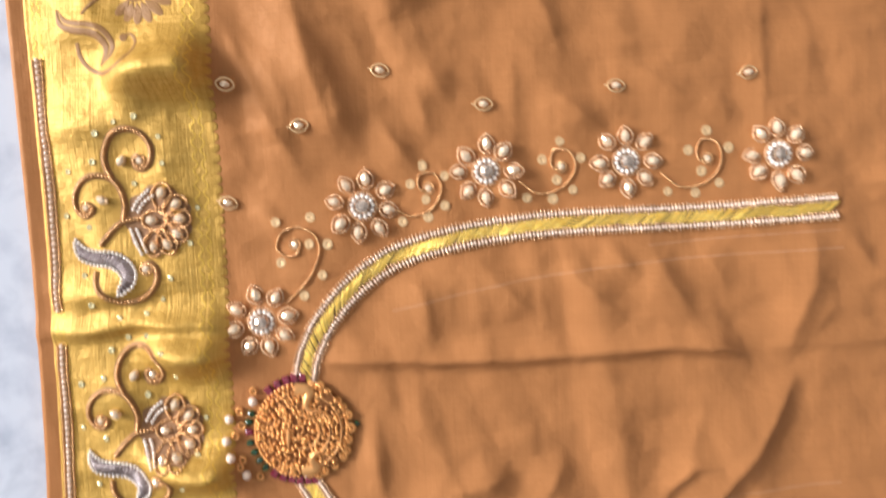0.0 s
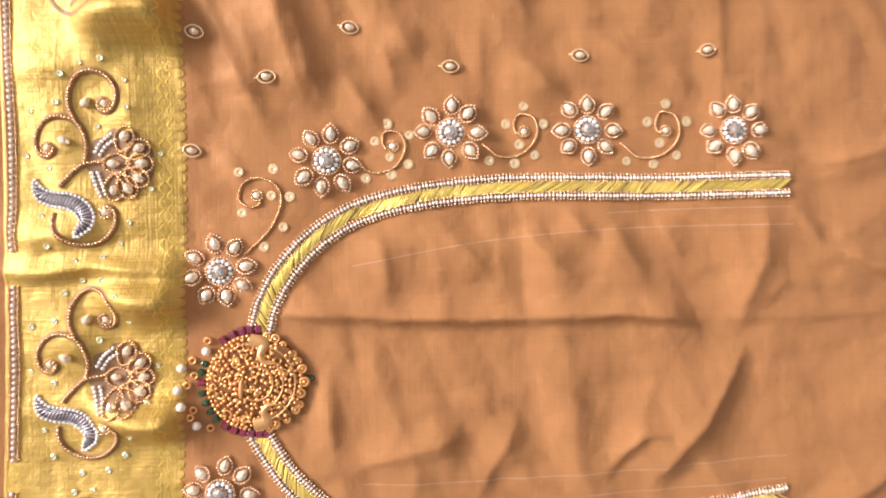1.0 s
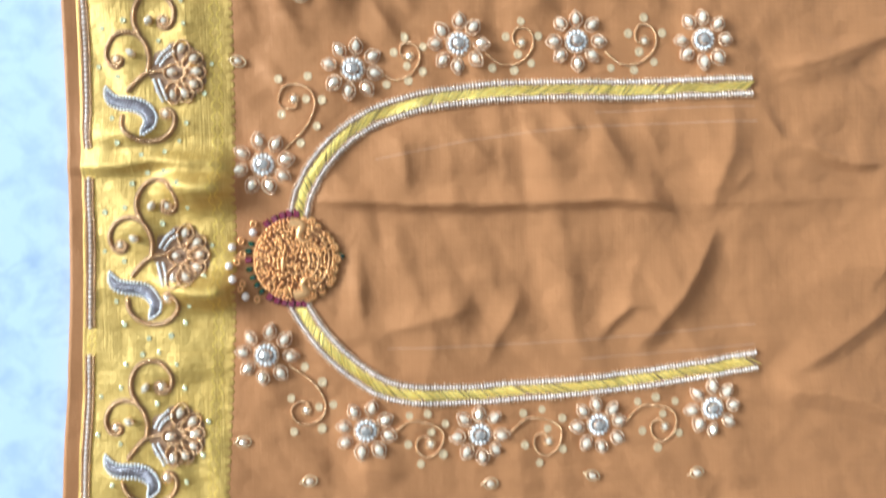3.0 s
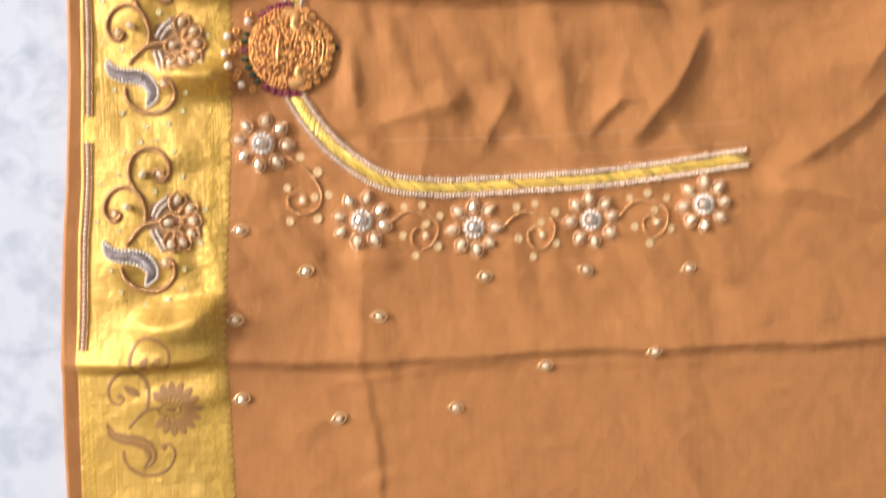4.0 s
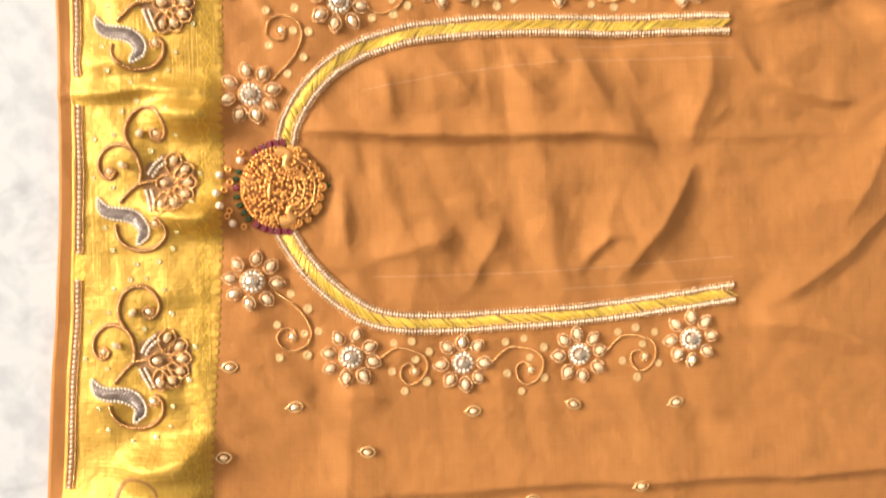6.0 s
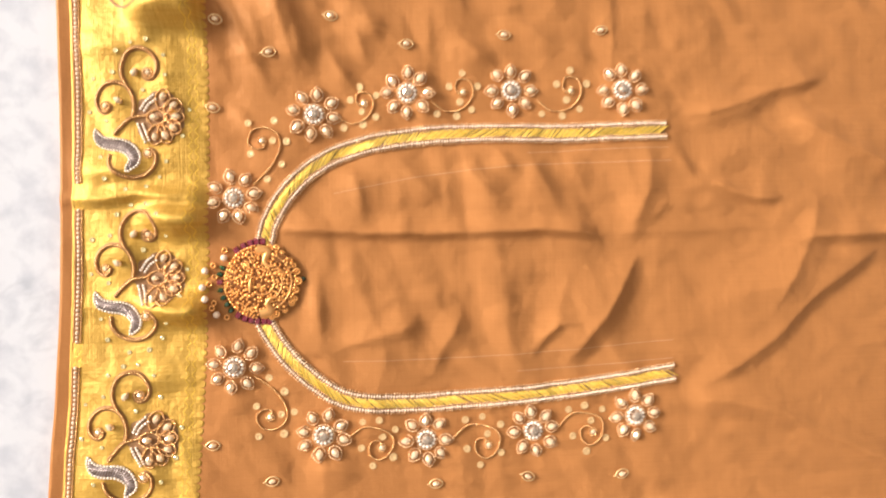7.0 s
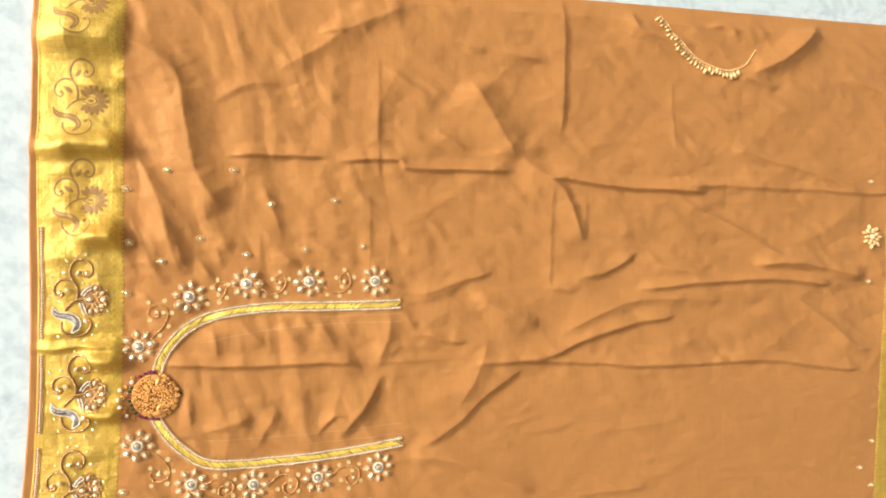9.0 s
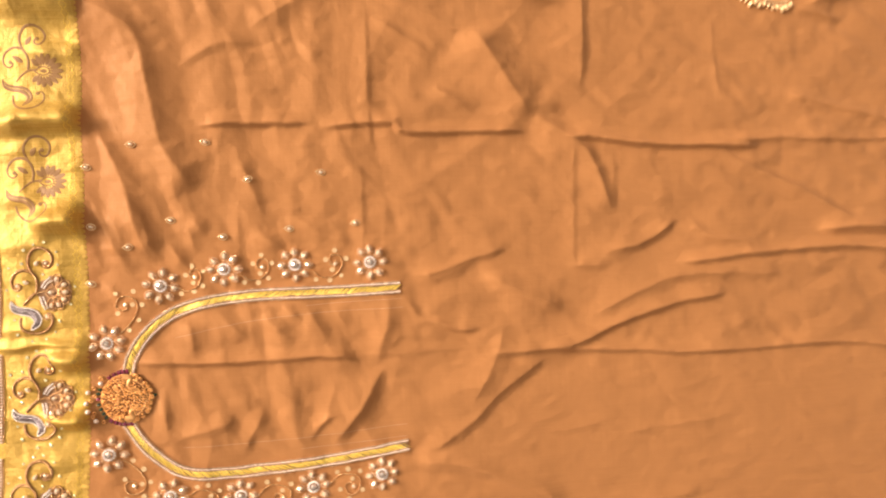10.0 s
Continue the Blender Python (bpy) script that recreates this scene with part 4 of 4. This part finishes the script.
def beaded_motif(y):
    place = motif_frame(y)
    c = place([(430, 480)])[0]
    m = thing("beaded_motif", *c, up(*c), "copper bead scrolls, stone fan and silver paisley sewn on gold border", "beaded motif", "beaded motifs on the border")
    for name, pts in (("scroll_cord", SCROLL_TOP), ("scroll_cord", SCROLL_SIDE), ("stem_cord", STEM), ("loop_cord", LOOP)):
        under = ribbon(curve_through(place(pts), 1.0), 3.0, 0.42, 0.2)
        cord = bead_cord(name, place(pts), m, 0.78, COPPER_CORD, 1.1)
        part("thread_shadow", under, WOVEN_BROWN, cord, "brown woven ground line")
    # fan of petals, each a stone inside a loop of beads
    fan = place([FAN])[0]
    petals = [(p, math.atan2(*(p - fan)[::-1])) for p in place([(605, 368), (662, 420), (672, 485), (655, 548), (608, 592), (548, 597)])]
    for p, a in petals + [(fan, math.pi)]:
        inward = np.array([math.cos(a), math.sin(a)])
        piece("fan_stone", DROP_STONE, m, (*p, up(*p) + 0.8), a + math.pi, random.uniform(0.95, 1.15))
        loop = drop_at(p - 1.2 * inward, a + math.pi, 11.2, 8.2, 0.5, 24)
        part("bead_loop", beads(on_cloth(curve_through(np.vstack([loop, loop[:1]]), 1.3)[:-1], 1.0), 0.7), COPPER_CORD, m, smooth=True, kind="stuff")
    ground = fan + (2.6, 0) + np.array([(13.8 * math.cos(a) * (1 - 0.06 * math.cos(9 * a)), 14.2 * math.sin(a) * (1 - 0.06 * math.cos(9 * a))) for a in np.linspace(0, 2 * math.pi, 60, endpoint=False)])
    part("fan_ground", filled(ground, 0.42), TAPE, m, "brown thread ground of the fan")
    for pts in ([(470, 428), (500, 385), (545, 352)], [(490, 440), (520, 402), (560, 378)], [(452, 520), (470, 575), (492, 625)], [(478, 520), (495, 565), (512, 615)]):
        row = curve_through(place(pts), 1.7)
        part("white_bead_line", beads(on_cloth(row, 0.9), 0.85), WHITE_BEAD, m, "short row of white beads", True, kind="stuff")
    # silver paisley: purl threads laid across, with a white bead edge
    p, w, outline = leaf_outline(place)
    t, n = sides(p)
    strands = []
    for i in np.arange(0.5, len(p) - 1, 1.35):
        k = int(i)
        u = i - k
        o, nn, tt, ww = p[k] * (1 - u) + p[min(k + 1, len(p) - 1)] * u, n[k], t[k], w[k] * 0.92
        z = up(*o)
        v = []
        for e, l in ((-1, 0.5), (-0.5, 1.2), (0.5, 1.2), (1, 0.5)):
            for side, dz in ((-0.28, 0), (0, 0.25), (0.28, 0)):
                q = o + nn * e * ww + tt * (side + 0.8 * e)
                v.append((q[0], q[1], z + l + dz))
        strands.append((v, [(3 * r + c2, 3 * r + c2 + 1, 3 * r + c2 + 4, 3 * r + c2 + 3) for r in range(3) for c2 in range(2)]))
    pa = part("silver_paisley", merge(strands), SILVER, m, "silver-grey thread paisley", True, kind="stuff")
    part("paisley_ground", ribbon(p, w * 1.9, 0.42, 0.3), DARK_THREAD, pa, "dark thread ground", True)
    ring = curve_through(np.vstack([outline, outline[:1]])[::3], 1.75)
    part("white_bead_edge", beads(on_cloth(ring, 1.0), 0.82), WHITE_BEAD, pa, "white bead edge", True, kind="stuff")
    for q, size in (((275, 408), 1.0), ((525, 222), 1.0), ((506, 692), 1.1)):
        r = place([q])[0]
        s = piece("round_stone", SMALL_STONE, m, (*r, up(*r) + 0.6), 0, size)
        rg = new("bead_ring", SMALL_RING)
        rg.parent = s
        tagged(rg, kind="stuff")
    for q, a in (((350, 380), 2.6), ((447, 218), 1.0)):
        r = place([q])[0]
        piece("drop_stone", DROP_STONE, m, (*r, up(*r) + 0.9), a, 1.05)
    for q in [(440, 45), (355, 95), (533, 40), (618, 120), (630, 240), (210, 245), (318, 215), (180, 440), (280, 500), (235, 700), (265, 825), (375, 895), (490, 895), (600, 735), (570, 830), (700, 600), (740, 440), (490, 310)]:
        r = place([np.array(q) + np.random.uniform(-8, 8, 2)])[0]
        piece("spangle", SPANGLE_DISC, m, (*r, up(*r) + 0.4), random.uniform(0, 3), random.uniform(0.8, 1.25))


for y in (47, -44, -134.5):
    beaded_motif(y)

# ---- bead strips along the gold band's outer side ----


STRIP_PEARL = mesh_of("pearl", *beads([(0, 0, 0)], 0.98), PEARL, True)


def bead_strip(y0, y1):
    yy = np.linspace(y0, y1, 12)
    p = np.column_stack([edge(GOLD_X0, yy) + 3.6, yy])
    s = thing("bead_strip", *p[6], up(*p[6]), "narrow strip of pearl beads between copper bead lines", "bead strip", "bead strips along the border")
    row = curve_through(p, 2.55)
    for q in on_cloth(row, 1.0):
        piece("pearl", STRIP_PEARL, s, q, 0, random.uniform(0.92, 1.1))
    part("ground_line", ribbon(curve_through(p, 2.0), 5.0, 0.4, 0.12), WOVEN_BROWN, s, "brown thread ground", True)
    for k in (-1, 1):
        line = curve_through(p + (2.0 * k, 0), 1.1)
        part("seed_bead_line", beads(on_cloth(line, 0.8), 0.52), COPPER_CORD, s, smooth=True, kind="stuff")


for y0, y1 in ((11, 116), (-78, -4.5), (-196.5, -92.5)):
    bead_strip(y0, y1)

# ---- scattered eye-shaped stones ----
EYES_UP = [(-110, 153), (24, 139), (87.9, 143.5), (-43.2, 105), (0.2, 88.7), (57.9, 93.8), (116.8, 96.9), (-78.3, 83), (-107.5, 101.5), (-111, 52.5), (-72.4, 171.5), (-11.1, 172.6)]
EYES_LOW = [(-115, -139), (-82.8, -161.3), (10.5, -168.1), (65, -167), (121.8, -168.4), (-46, -186.5), (-118.9, -184.7), (-118, -226), (-69, -239), (-7.7, -236.8), (41, -217), (100, -212)]


def eye_stone(x, y):
    z = max(up(x + d, y) for d in (-3.6, 0, 3.6)) - 0.1
    a = random.uniform(-0.3, 0.3)
    e = thing("sewn_stone", x, y, z, "gold eye-shaped stone in a wire rim sewn on silk", "sequin", "scattered stones on the silk")
    piece("stone", EYE_STONE, e, (x, y, z + 0.2), a)
    piece("wire_rim", EYE_RIM, e, (x, y, z), a)
    piece("end_bead", END_BEAD, e, (x - 4.7 * math.cos(a), y - 4.7 * math.sin(a), z + 0.4), 0)


for x, y in EYES_UP + EYES_LOW + [(752, 175), (748, 50), (735, -182), (753, -150), (752, -205)]:
    eye_stone(x, y)

# ---- sleeve trim near the far edge, and the sunburst beside the other border ----


GOLD_DROP = mesh_of("gold_drop", *gem_shape(drop_outline(5.4, 3.2, 8, 0.4), 2.6, 0.36), SEQUIN)


def sleeve_trim():
    pts = [(461, 361), (480, 338), (503, 318), (528, 306), (550, 303), (570, 310), (584, 328)]
    t = thing("sleeve_trim", 528, 306, up(528, 306), "curved gold bead trim with dangling gold drops", "sleeve trim")
    bead_cord("bead_cord", pts, t, 0.8, SEQUIN)
    p = curve_through(pts, 4.4)
    _, n = sides(p)
    for i in range(0, len(p) - 8):
        q = p[i] - n[i] * random.uniform(3.5, 9.5)
        piece("gold_drop", GOLD_DROP, t, (*q, up(*q) + 0.2), math.atan2(n[i][1], n[i][0]) + random.uniform(-0.4, 0.4), random.uniform(0.8, 1.4), "pale gold drop")
        r = p[i] - n[i] * 2.6
        piece("gold_bead", SEQUIN_DISC, t, (*r, up(*r) + 0.2), 0, random.uniform(0.5, 0.8))


def sunburst():
    x, y = 753, 106
    s = thing("sunburst_motif", x, y, up(x, y), "gold bead sunburst sewn beside the border", "beaded flower")
    piece("round_stone", SMALL_STONE, s, (x, y, up(x, y) + 0.4), 0, 2.4)
    for k in range(14):
        a = 2 * math.pi * k / 14
        d = 8.0 if k % 2 else 12.0
        q = np.array([x + d * math.cos(a), y + d * math.sin(a)])
        piece("ray", GOLD_DROP, s, (*q, up(*q) + 0.2), a, 1.35, "pale gold ray")


sleeve_trim()
sunburst()
